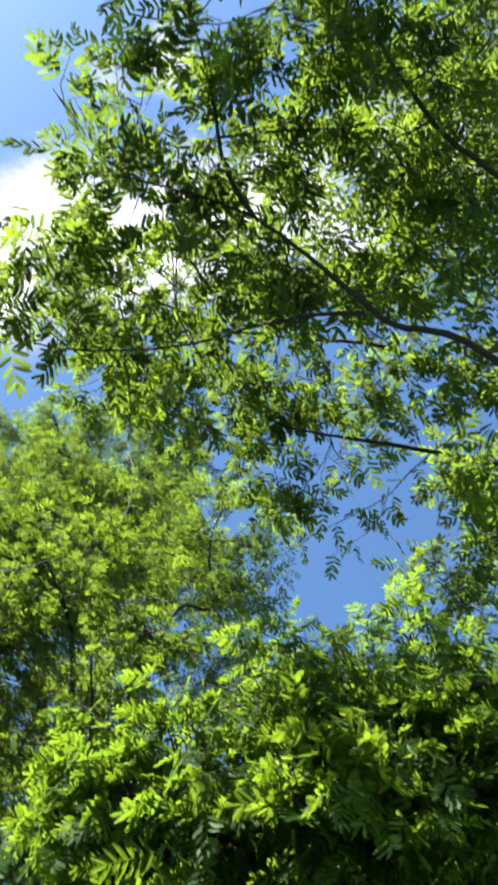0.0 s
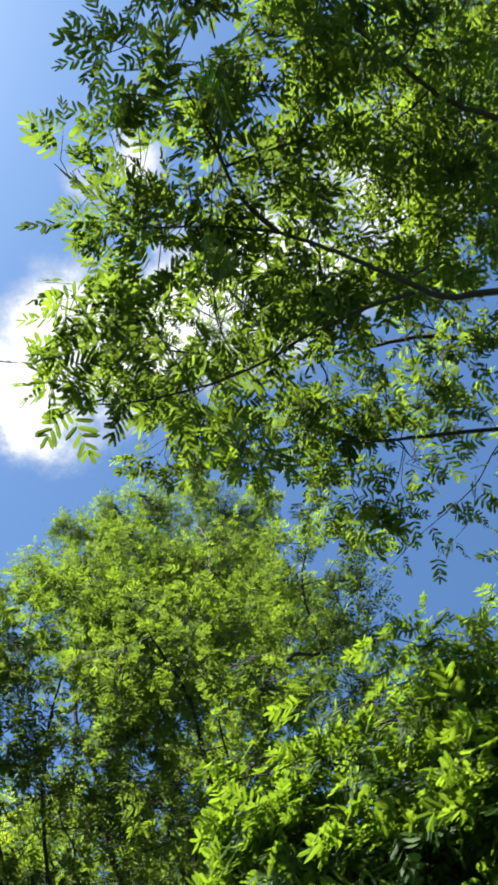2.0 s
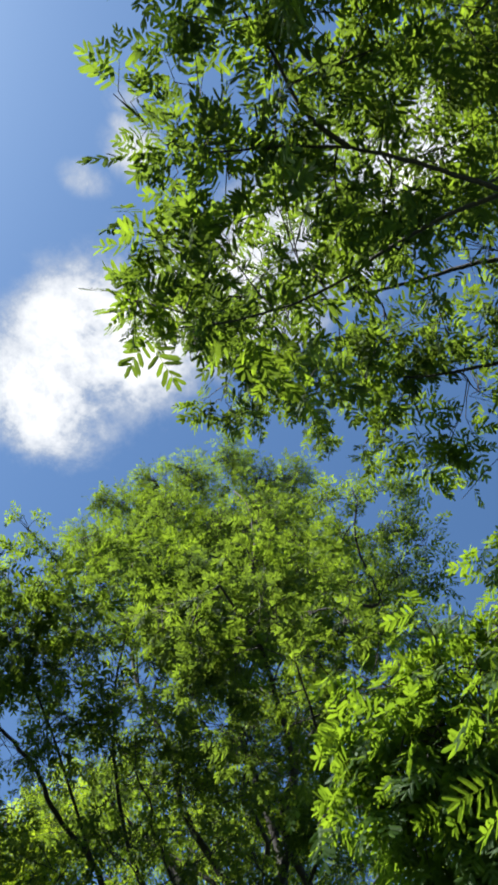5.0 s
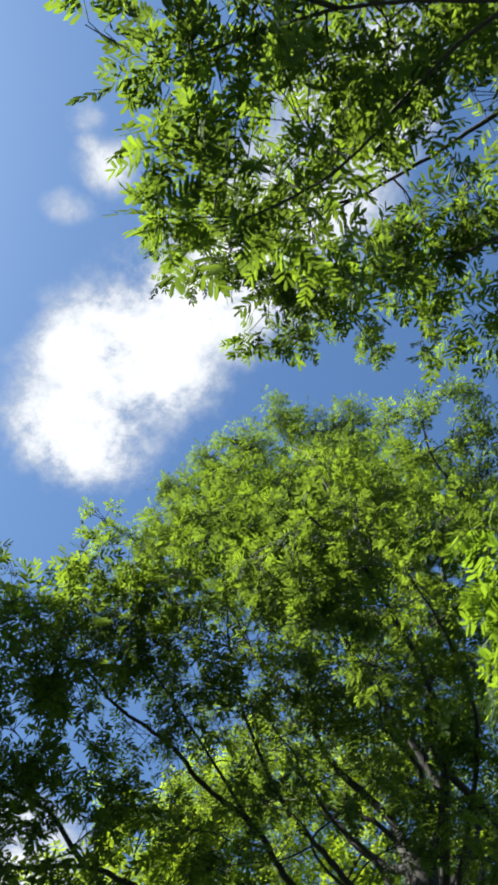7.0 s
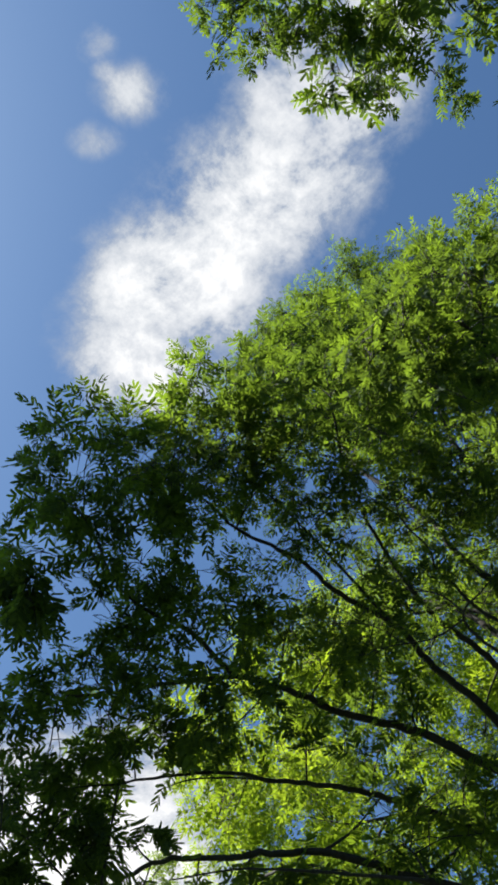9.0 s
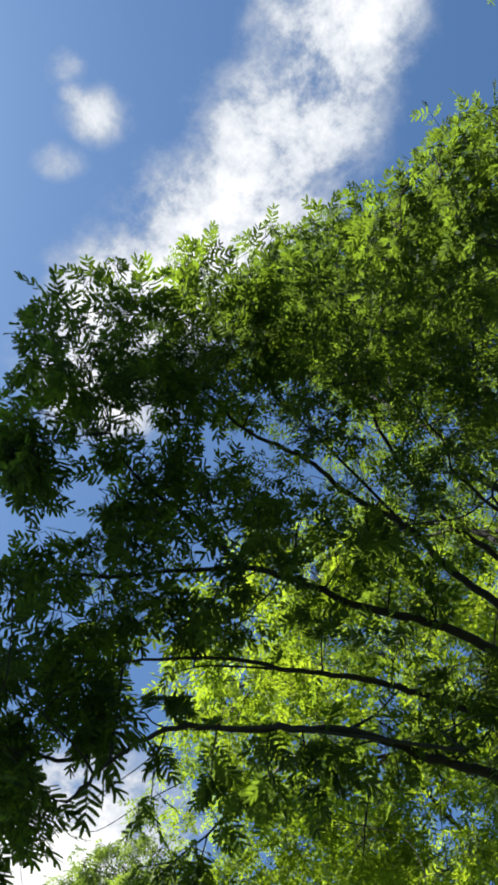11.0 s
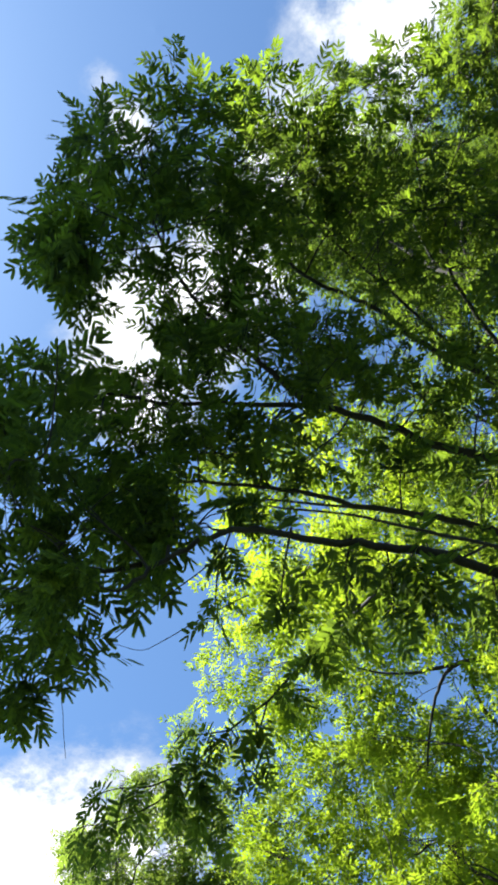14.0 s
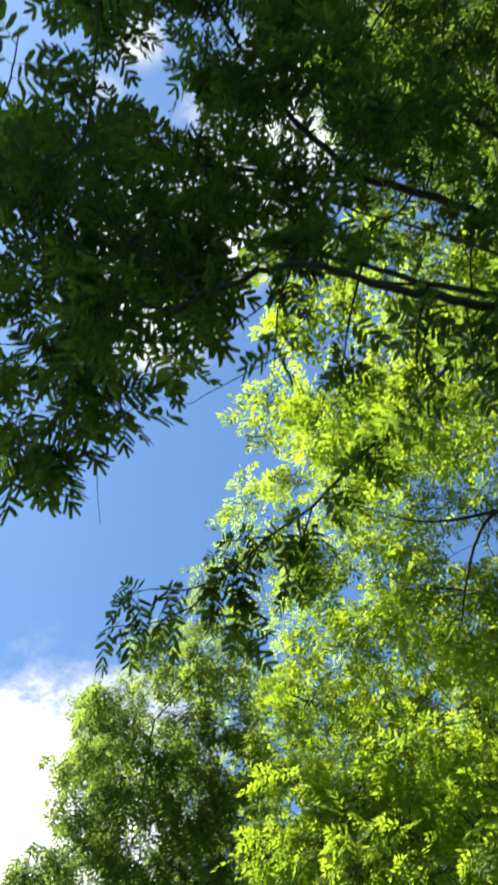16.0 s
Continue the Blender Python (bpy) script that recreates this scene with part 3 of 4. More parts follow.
bough(tree_d, [(-3.10, 8.60, 8.20), (-4.20, 8.30, 9.40), (-4.80, 7.90, 10.20)], 0.03,
      scatter(53, (-4.6, 7.9, 9.9), (0.9, 0.9, 1.2), 9, 0.4), far=True, dens=0.35, leaf=0.95)
bough(tree_d, [(-2.85, 7.75, 6.40), (-2.12, 8.00, 7.40), (-2.10, 7.57, 8.05), (-1.70, 7.30, 9.20)], 0.05,
      scatter(54, (-1.7, 7.9, 10.3), (0.9, 0.6, 1.4), 14, 0.4), far=True, dens=0.44, leaf=0.85)
bough(tree_d, [(-2.50, 7.90, 11.00), (-2.20, 8.40, 13.50), (-2.20, 8.60, 15.50)], 0.04, [
    (-2.65, 8.43, 18.71, 0.52), (-3.35, 8.37, 18.10, 0.57), (-2.13, 8.91, 17.98, 0.57), (-1.40, 8.85, 17.48, 0.47),
    (-3.98, 7.94, 17.07, 0.52), (-3.15, 8.51, 16.37, 0.66), (-2.34, 8.71, 15.79, 0.66), (-1.52, 8.78, 15.24, 0.57),
    (-4.41, 7.80, 15.34, 0.57), (-3.77, 8.32, 14.62, 0.66), (-2.78, 8.47, 14.12, 0.66), (-0.86, 7.55, 13.07, 0.38),
    (-0.18, 7.38, 12.57, 0.33), (-0.76, 7.80, 12.32, 0.38), (-1.80, 8.25, 12.58, 0.47), (-4.81, 7.51, 14.21, 0.38),
], far=True, dens=1.04, leaf=1.1)
bough(tree_d, [(-2.50, 7.90, 11.00), (-2.90, 7.60, 12.50), (-3.20, 7.40, 13.50)], 0.03, [
    (-3.16, 6.69, 14.11, 0.50), (-2.46, 6.88, 13.58, 0.50), (-1.69, 6.82, 13.16, 0.50), (-3.36, 6.95, 13.32, 0.45),
    (-2.50, 7.07, 12.87, 0.40),
], far=True, dens=0.80, leaf=0.85)
bough(tree_d, [(-2.20, 8.33, 6.50), (-2.07, 7.89, 7.48), (-1.99, 7.52, 8.21), (-0.90, 6.90, 9.90), (-0.55, 6.50, 10.60), (-0.40, 6.20, 11.60)], 0.06, [
    (-0.76, 6.25, 12.19, 0.30), (-0.35, 6.21, 12.09, 0.26), (0.06, 6.16, 11.97, 0.28), (0.29, 6.27, 11.77, 0.22),
    (-0.67, 6.49, 11.49, 0.40), (-0.08, 6.46, 11.24, 0.36), (0.26, 6.49, 10.84, 0.26), (0.17, 6.80, 10.40, 0.26),
    (-0.21, 6.69, 10.52, 0.36), (-0.91, 6.69, 10.78, 0.40), (-1.40, 6.84, 11.85, 0.45), (-1.38, 6.78, 9.47, 0.36),
    (-1.82, 6.93, 10.57, 0.45), (-1.71, 6.86, 8.74, 0.35), (-0.10, 7.60, 10.60, 0.50), (-0.60, 8.60, 11.00, 0.60),
    (-0.40, 8.00, 12.00, 0.60), (-1.20, 8.40, 13.00, 0.60),
], dens=1.2, far=True, leaf=0.85)
bough(tree_d, [(-2.85, 7.75, 6.15), (-1.90, 6.80, 7.60), (-1.75, 5.60, 8.20), (-1.90, 4.60, 8.20)], 0.05, [
    (-1.65, 5.09, 9.11, 0.35), (-1.55, 5.36, 8.61, 0.33), (-1.17, 5.34, 8.99, 0.33), (-2.14, 5.15, 8.79, 0.29),
    (-1.22, 5.60, 8.09, 0.28), (-2.57, 5.24, 8.90, 0.35), (-2.06, 5.41, 8.16, 0.33), (-0.86, 5.58, 8.11, 0.28),
    (-1.10, 5.84, 7.39, 0.28), (-2.12, 4.54, 7.68, 0.24), (-2.16, 4.88, 7.59, 0.30), (-2.50, 4.85, 8.21, 0.26),
], leaf=0.7, dens=1.2)
bough(tree_d, [(-2.85, 7.75, 6.15), (-1.70, 6.90, 7.20), (-1.41, 5.71, 7.10), (-1.39, 5.08, 7.47)], 0.03, [
    (-1.53, 4.71, 7.83, 0.24), (-1.37, 5.05, 7.50, 0.24), (-0.86, 5.00, 7.66, 0.24), (-1.02, 5.42, 7.22, 0.24),
    (-1.47, 5.46, 7.18, 0.24), (-1.71, 5.16, 7.27, 0.22), (-1.87, 4.84, 7.60, 0.22), (-1.32, 5.72, 6.83, 0.24),
    (-1.69, 5.67, 6.85, 0.22), (-2.00, 5.34, 6.96, 0.20), (-2.25, 4.97, 7.20, 0.20), (-0.65, 5.08, 7.46, 0.22),
], leaf=0.75, dens=1.0)
bough(tree_d, [(-2.85, 7.75, 6.15), (-3.12, 8.00, 8.10), (-3.35, 7.45, 9.50), (-3.90, 6.75, 11.00), (-4.30, 5.60, 11.00)], 0.06, [
    (-4.36, 4.70, 10.96, 0.28), (-4.11, 5.06, 10.67, 0.33), (-4.87, 4.79, 10.38, 0.28), (-3.93, 5.84, 11.61, 0.50),
    (-3.52, 6.19, 12.69, 0.50), (-4.13, 5.81, 10.39, 0.40), (-3.56, 6.19, 10.35, 0.42), (-4.57, 5.29, 9.91, 0.38),
    (-4.96, 4.83, 9.49, 0.36), (-4.81, 5.28, 9.07, 0.36), (-5.18, 4.53, 9.52, 0.33), (-5.09, 4.21, 9.59, 0.22),
    (-4.21, 5.88, 9.22, 0.36), (-3.13, 6.38, 9.74, 0.42), (-3.49, 6.20, 9.01, 0.36),
], far=True, leaf=0.75, dens=0.7)
bough(tree_d, [(-2.85, 7.75, 6.15), (-3.47, 8.26, 7.34), (-3.62, 7.82, 7.71), (-3.79, 7.43, 8.12), (-3.80, 6.86, 8.70), (-3.62, 6.21, 9.23), (-3.32, 5.71, 9.62)], 0.045, [
    (-3.52, 4.82, 10.40, 0.18), (-3.20, 4.98, 10.35, 0.18), (-3.39, 5.29, 9.86, 0.40), (-3.86, 5.28, 9.57, 0.40),
    (-2.78, 5.27, 10.03, 0.33), (-3.10, 5.60, 9.65, 0.40), (-2.47, 5.38, 9.53, 0.38), (-2.76, 5.73, 9.14, 0.40),
    (-2.13, 5.39, 8.82, 0.40), (-2.45, 5.86, 8.71, 0.40), (-1.88, 5.13, 8.41, 0.33), (-3.85, 5.77, 9.30, 0.40),
    (-3.42, 6.03, 9.08, 0.40), (-2.92, 6.32, 8.81, 0.40), (-2.74, 6.58, 8.43, 0.40), (-3.37, 4.86, 8.89, 0.25),
    (-3.25, 5.21, 8.79, 0.25), (-3.17, 5.18, 10.24, 0.25), (-2.75, 5.27, 10.13, 0.25),
], dens=0.6)
bough(tree_d, [(-2.85, 7.75, 6.15), (-3.68, 8.30, 6.75), (-3.85, 7.82, 7.20), (-4.01, 7.53, 7.56), (-4.10, 7.13, 7.95), (-4.34, 6.66, 8.22), (-4.47, 6.23, 8.54), (-4.75, 5.77, 8.81), (-4.83, 5.29, 8.97), (-4.82, 4.66, 8.73)], 0.05, [
    (-4.32, 4.27, 8.86, 0.30), (-4.10, 4.44, 9.25, 0.28), (-3.94, 4.70, 9.41, 0.33), (-4.53, 4.61, 8.67, 0.40),
    (-4.25, 4.97, 9.12, 0.40), (-4.77, 4.98, 8.44, 0.35), (-4.31, 5.55, 8.94, 0.30), (-4.13, 6.16, 8.71, 0.35),
    (-3.62, 6.58, 8.73, 0.40), (-3.18, 6.97, 8.50, 0.40), (-4.74, 4.31, 8.20, 0.40), (-4.60, 3.92, 8.28, 0.28),
], dens=0.75, leaf=1.05)
bough(tree_d, [(-2.85, 7.75, 5.85), (-3.74, 8.24, 6.39), (-4.05, 7.64, 6.56), (-4.29, 7.28, 6.78), (-4.70, 6.84, 7.00), (-5.06, 6.33, 7.26), (-5.30, 6.06, 7.36), (-5.62, 5.73, 7.32), (-6.03, 5.26, 7.15), (-6.26, 4.85, 6.99)], 0.055, [
    (-6.24, 4.83, 6.54, 0.26), (-6.06, 5.18, 6.95, 0.33), (-5.75, 5.39, 7.32, 0.28), (-4.79, 6.18, 7.51, 0.26),
    (-4.65, 6.57, 7.31, 0.26), (-4.31, 6.89, 7.26, 0.26), (-4.17, 7.18, 6.94, 0.26), (-5.45, 6.20, 7.00, 0.22),
] + [
    (-6.54, 4.93, 7.29, 0.32), (-6.36, 5.28, 7.70, 0.30), (-6.05, 5.49, 8.07, 0.25), (-5.09, 6.28, 8.26, 0.23),
    (-4.95, 6.67, 8.06, 0.23), (-4.61, 6.99, 8.01, 0.23), (-4.47, 7.28, 7.69, 0.23), (-5.75, 6.30, 7.75, 0.20),
], dens=0.65, leafy=5, leaf=1.15)
bough(tree_d, [(-5.30, 6.06, 7.36), (-5.44, 5.61, 7.76), (-5.46, 5.11, 7.62), (-5.43, 4.66, 7.66), (-5.30, 4.15, 8.02)], 0.026, [
    (-5.25, 3.70, 8.62, 0.23), (-4.89, 3.85, 8.46, 0.33), (-5.48, 3.82, 8.14, 0.21), (-5.16, 4.05, 8.07, 0.40),
    (-5.51, 4.00, 7.47, 0.33), (-5.29, 4.37, 7.67, 0.35), (-5.01, 4.64, 8.08, 0.35), (-5.66, 4.00, 7.05, 0.18),
    (-5.23, 5.44, 7.99, 0.26), (-5.00, 5.78, 8.01, 0.26), (-5.17, 5.92, 7.57, 0.26), (-5.28, 4.89, 7.74, 0.22),
] + [
    (-5.55, 3.80, 9.37, 0.18), (-5.19, 3.95, 9.21, 0.30), (-5.78, 3.92, 8.89, 0.21), (-5.46, 4.15, 8.82, 0.36),
    (-5.81, 4.10, 8.22, 0.30), (-5.59, 4.47, 8.42, 0.32), (-5.31, 4.74, 8.83, 0.32), (-6.00, 4.16, 7.73, 0.18),
    (-5.53, 5.54, 8.74, 0.23), (-5.30, 5.88, 8.76, 0.23), (-5.47, 6.02, 8.32, 0.23), (-5.58, 4.99, 8.49, 0.20),
    (-5.09, 3.92, 7.61, 0.2), (-5.37, 4.31, 7.45, 0.2), (-5.72, 4.10, 7.38, 0.2), (-5.69, 3.81, 7.45, 0.2),
    (-5.95, 3.97, 7.28, 0.1), (-5.88, 4.16, 7.22, 0.14), (-5.73, 3.88, 7.32, 0.18),
], dens=0.5, leaf=1.15)
bough(tree_d, [(-2.85, 7.75, 5.65), (-4.09, 8.39, 5.90), (-4.36, 7.87, 6.16), (-4.70, 7.34, 6.34), (-4.96, 7.00, 6.45), (-5.31, 6.62, 6.52), (-5.62, 6.21, 6.58), (-5.91, 5.77, 6.48), (-6.21, 5.34, 6.33)], 0.042, [
    (-6.29, 5.15, 6.26, 0.33), (-6.00, 5.50, 6.59, 0.28), (-5.72, 5.83, 7.00, 0.26), (-5.03, 6.60, 6.73, 0.22),
    (-4.65, 7.07, 6.59, 0.22), (-6.43, 4.97, 6.02, 0.35), (-4.24, 7.65, 6.34, 0.33), (-4.57, 7.36, 5.84, 0.33),
    (-4.28, 7.62, 5.65, 0.33), (-5.03, 7.04, 5.79, 0.28), (-5.40, 6.49, 5.65, 0.28),
], dens=0.5, leafy=5, leaf=1.1)
bough(tree_d, [(-2.85, 7.75, 5.25), (-4.26, 8.09, 5.47), (-4.50, 7.61, 5.54), (-4.73, 7.24, 5.60), (-5.01, 6.74, 5.72), (-5.29, 6.34, 5.70), (-5.56, 5.96, 5.63), (-5.84, 5.53, 5.53), (-6.15, 5.34, 5.35), (-6.34, 5.17, 5.07)], 0.05, [
    (-6.38, 5.03, 5.64, 0.33), (-6.40, 5.05, 5.10, 0.14), (-6.28, 5.30, 5.82, 0.28), (-6.02, 5.54, 5.82, 0.22),
    (-6.48, 4.84, 5.29, 0.35), (-6.49, 4.65, 5.75, 0.35),
], droop=0.5, dens=0.45, leafy=5, leaf=1.2)
bough(tree_d, [(-5.53, 6.70, 5.88), (-6.10, 7.04, 6.21), (-6.48, 7.17, 6.30), (-6.84, 7.24, 6.28), (-7.18, 7.19, 6.19), (-7.56, 7.16, 6.05), (-7.79, 7.08, 5.86)], 0.012, [
], leafy=18, droop=0.9, leaf=1.2)
bough(tree_d, [(-6.84, 7.24, 6.28), (-7.03, 7.34, 6.14), (-7.24, 7.48, 5.96)], 0.006, [
], leafy=18, droop=0.9, leaf=1.2)
bough(tree_d, [(-7.18, 7.19, 6.19), (-7.44, 7.03, 6.20), (-7.51, 7.02, 6.16)], 0.005, [
], leafy=16, droop=0.8, leaf=1.1)
bough(tree_d, [(-7.56, 7.16, 6.05), (-7.76, 6.99, 5.93), (-7.88, 6.79, 5.86), (-8.05, 6.68, 5.83)], 0.006, [
], leafy=16, droop=0.8, leaf=1.1)
bough(tree_d, [(-7.79, 7.08, 5.86), (-7.99, 6.91, 5.72), (-8.17, 6.76, 5.70), (-8.26, 6.71, 5.67)], 0.005, [
], leafy=16, droop=0.8, leaf=1.1)
bough(tree_d, [(-7.56, 7.16, 6.05), (-7.58, 7.35, 5.90), (-7.65, 7.48, 5.77)], 0.004, [
], leafy=18, droop=0.9, leaf=1.2)
bough(tree_d, [(-5.93, 5.58, 5.47), (-6.11, 5.56, 5.42), (-6.46, 5.55, 5.41), (-6.79, 5.55, 5.37), (-7.10, 5.54, 5.32), (-7.26, 5.69, 5.27), (-7.36, 5.83, 5.12)], 0.0035, [
], leafy=0)
bough(tree_d, [(-6.00, 5.86, 5.41), (-6.26, 5.78, 5.37), (-6.52, 5.70, 5.30), (-6.67, 5.69, 5.35), (-6.77, 5.55, 5.38)], 0.003, [
], leafy=0)
bough(tree_d, [(-5.59, 5.77, 5.57), (-5.79, 5.96, 5.59), (-5.96, 6.14, 5.59), (-6.08, 6.25, 5.51)], 0.006, [
], leafy=17, droop=1.0, leaf=1.0)
bough(tree_d, [(-5.38, 6.10, 5.65), (-5.58, 6.30, 5.65), (-5.74, 6.54, 5.62), (-5.86, 6.64, 5.54)], 0.006, [
], leafy=17, droop=1.0, leaf=1.0)
bough(tree_d, [(-5.84, 5.53, 5.53), (-5.99, 5.58, 5.36), (-6.09, 5.65, 5.18), (-6.16, 5.71, 5.09)], 0.005, [
], leafy=15, droop=1.0, leaf=1.0)
bough(tree_d, [(-5.29, 6.34, 5.70), (-5.39, 6.47, 5.49), (-5.50, 6.54, 5.31)], 0.005, [
], leafy=15, droop=1.0, leaf=1.0)
bough(tree_d, [(-4.90, 6.91, 5.67), (-4.99, 7.01, 5.47), (-5.11, 7.08, 5.37)], 0.005, [
], leafy=15, droop=1.0, leaf=1.0)
bough(tree_d, [(-4.45, 6.91, 5.28), (-4.93, 6.22, 5.29), (-5.21, 5.76, 5.25), (-5.48, 5.33, 5.12)], 0.012, [
    (-5.19, 6.63, 5.64, 0.20), (-4.61, 7.05, 5.71, 0.24), (-4.22, 7.34, 5.73, 0.24), (-4.28, 7.26, 6.14, 0.20),
    (-4.03, 7.47, 5.99, 0.24),
], droop=0.6, dens=0.6)
bough(tree_d, [(-5.11, 6.64, 5.75), (-4.96, 6.91, 5.99), (-4.80, 7.22, 6.37)], 0.014, [
], leafy=4, droop=0.5, leaf=0.8)
bough(tree_d, [(-4.71, 7.28, 5.59), (-4.51, 7.52, 5.79), (-4.34, 7.89, 6.15)], 0.02, [
], leafy=3, droop=0.5, leaf=0.8)
bough(tree_d, [(-5.31, 6.62, 6.52), (-5.62, 6.35, 6.61), (-5.87, 6.05, 6.58), (-6.08, 5.85, 6.49)], 0.01, [
    (-5.30, 4.88, 6.81, 0.22), (-5.01, 5.11, 7.10, 0.22), (-5.31, 5.13, 6.50, 0.20), (-5.04, 5.46, 6.85, 0.22),
    (-4.80, 5.58, 7.16, 0.22), (-4.90, 5.76, 6.70, 0.20), (-5.29, 5.49, 6.38, 0.20),
], droop=0.5, dens=0.8)
bough(tree_d, [(-6.39, 5.39, 5.60), (-6.63, 5.28, 5.67), (-6.81, 5.07, 5.88), (-6.91, 4.74, 6.23)], 0.016, [
    (-7.24, 5.15, 5.70, 0.26), (-7.50, 5.36, 5.51, 0.18), (-7.14, 5.43, 5.66, 0.24), (-6.95, 4.97, 6.07, 0.30),
    (-6.62, 5.19, 6.13, 0.30), (-6.39, 5.50, 6.20, 0.26), (-6.78, 4.59, 6.39, 0.30), (-6.53, 4.83, 6.63, 0.30),
    (-6.53, 4.33, 6.55, 0.22), (-6.19, 5.19, 6.84, 0.30), (-5.65, 4.74, 7.37, 0.18), (-5.72, 5.26, 7.28, 0.30),
    (-6.01, 5.62, 6.76, 0.26), (-5.29, 5.03, 7.74, 0.30), (-6.96, 4.27, 6.36, 0.35), (-7.42, 4.84, 5.79, 0.35),
] + [
    (-7.54, 5.25, 6.45, 0.23), (-7.80, 5.46, 6.26, 0.16), (-7.44, 5.53, 6.41, 0.22), (-7.18, 5.55, 6.51, 0.23),
    (-7.25, 5.07, 6.82, 0.27), (-6.92, 5.29, 6.88, 0.27), (-6.69, 5.60, 6.95, 0.23), (-7.08, 4.69, 7.14, 0.27),
    (-6.83, 4.93, 7.38, 0.27), (-6.83, 4.43, 7.30, 0.2), (-6.49, 5.29, 7.59, 0.27), (-6.02, 5.36, 8.03, 0.27),
    (-6.31, 5.72, 7.51, 0.23), (-5.59, 5.13, 8.49, 0.27), (-7.26, 4.37, 7.11, 0.32), (-7.72, 4.94, 6.54, 0.32),
], dens=0.24, leaf=1.2)
bough(tree_d, [(-2.85, 7.75, 6.15), (-2.30, 9.20, 7.80), (-1.80, 10.20, 9.00)], 0.06, [
    (-2.44, 9.59, 8.66, 0.45), (-1.92, 10.07, 8.97, 0.50), (-1.52, 10.39, 8.59, 0.50), (-2.25, 9.97, 8.20, 0.50),
    (-0.93, 10.23, 8.83, 0.50), (-1.38, 10.30, 7.85, 0.50), (-2.73, 9.01, 7.69, 0.33), (-2.80, 7.52, 8.61, 0.33),
    (-2.64, 7.98, 8.18, 0.33), (-2.06, 8.22, 8.78, 0.40), (-2.84, 7.06, 9.01, 0.36), (-1.62, 7.98, 9.08, 0.40),
    (-2.34, 7.41, 9.49, 0.40), (-3.52, 7.49, 8.11, 0.26), (-2.80, 8.69, 8.08, 0.30),
], far=True, leaf=0.75, dens=0.80)
bough(tree_d, [(-2.85, 7.75, 6.15), (-3.30, 6.63, 6.75), (-2.98, 6.54, 6.97)], 0.02, [
    (-2.76, 6.67, 7.20, 0.28), (-2.68, 6.88, 6.69, 0.28), (-2.09, 6.89, 6.83, 0.28),
    (-2.08, 7.02, 6.35, 0.28), (-3.52, 6.37, 7.23, 0.26), (-3.89, 6.32, 6.80, 0.28), (-2.07, 6.79, 7.39, 0.28),
    (-4.22, 6.07, 7.17, 0.20), (-1.62, 6.90, 7.19, 0.28),
], leaf=0.8, dens=0.8)
bough(tree_d, [(-2.51, 8.14, 8.33), (-2.46, 7.26, 8.38), (-2.29, 6.60, 8.60)], 0.03, [
    (-2.31, 6.23, 8.77, 0.33), (-1.88, 6.30, 8.78, 0.33), (-1.59, 6.50, 8.65, 0.30), (-2.60, 6.35, 8.34, 0.33),
    (-2.21, 6.47, 8.33, 0.33), (-1.90, 6.72, 8.16, 0.33), (-2.88, 6.17, 8.67, 0.33), (-3.12, 6.02, 9.22, 0.36),
    (-2.31, 6.68, 7.85, 0.28), (-1.99, 6.88, 7.71, 0.26), (-1.51, 6.89, 8.47, 0.30), (-1.66, 7.24, 8.12, 0.28),
    (-2.81, 6.59, 7.94, 0.28), (-2.51, 7.11, 7.65, 0.22), (-3.17, 6.19, 8.31, 0.33), (-3.50, 5.83, 8.47, 0.36),
], far=True, leaf=0.75, dens=0.40)
bough(tree_d, [(-2.80, 7.65, 6.55), (-2.05, 7.09, 7.50), (-2.12, 6.70, 7.89)], 0.025, [
    (-2.04, 6.76, 7.70, 0.28), (-1.83, 7.08, 7.40, 0.30), (-2.39, 7.02, 7.35, 0.24), (-1.42, 6.93, 7.62, 0.28),
    (-1.47, 7.14, 7.07, 0.30), (-1.94, 7.21, 6.91, 0.28), (-1.39, 7.27, 6.60, 0.33), (-2.46, 6.63, 7.73, 0.24),
    (-3.16, 6.63, 7.50, 0.24), (-1.70, 7.25, 6.58, 0.30),
], far=True, leaf=0.85, dens=0.64)
bough(tree_d, [(-2.95, 7.65, 6.75), (-3.40, 7.30, 8.00), (-3.32, 6.25, 8.08)], 0.025, [
    (-3.28, 6.14, 8.19, 0.33), (-2.94, 6.53, 7.97, 0.28), (-3.65, 6.35, 7.85, 0.28), (-3.78, 5.70, 8.34, 0.33),
    (-4.23, 5.70, 8.13, 0.33), (-3.98, 5.40, 8.99, 0.33), (-4.50, 6.09, 7.65, 0.30), (-4.10, 6.56, 7.43, 0.26),
], far=True, leaf=0.85, dens=0.28)
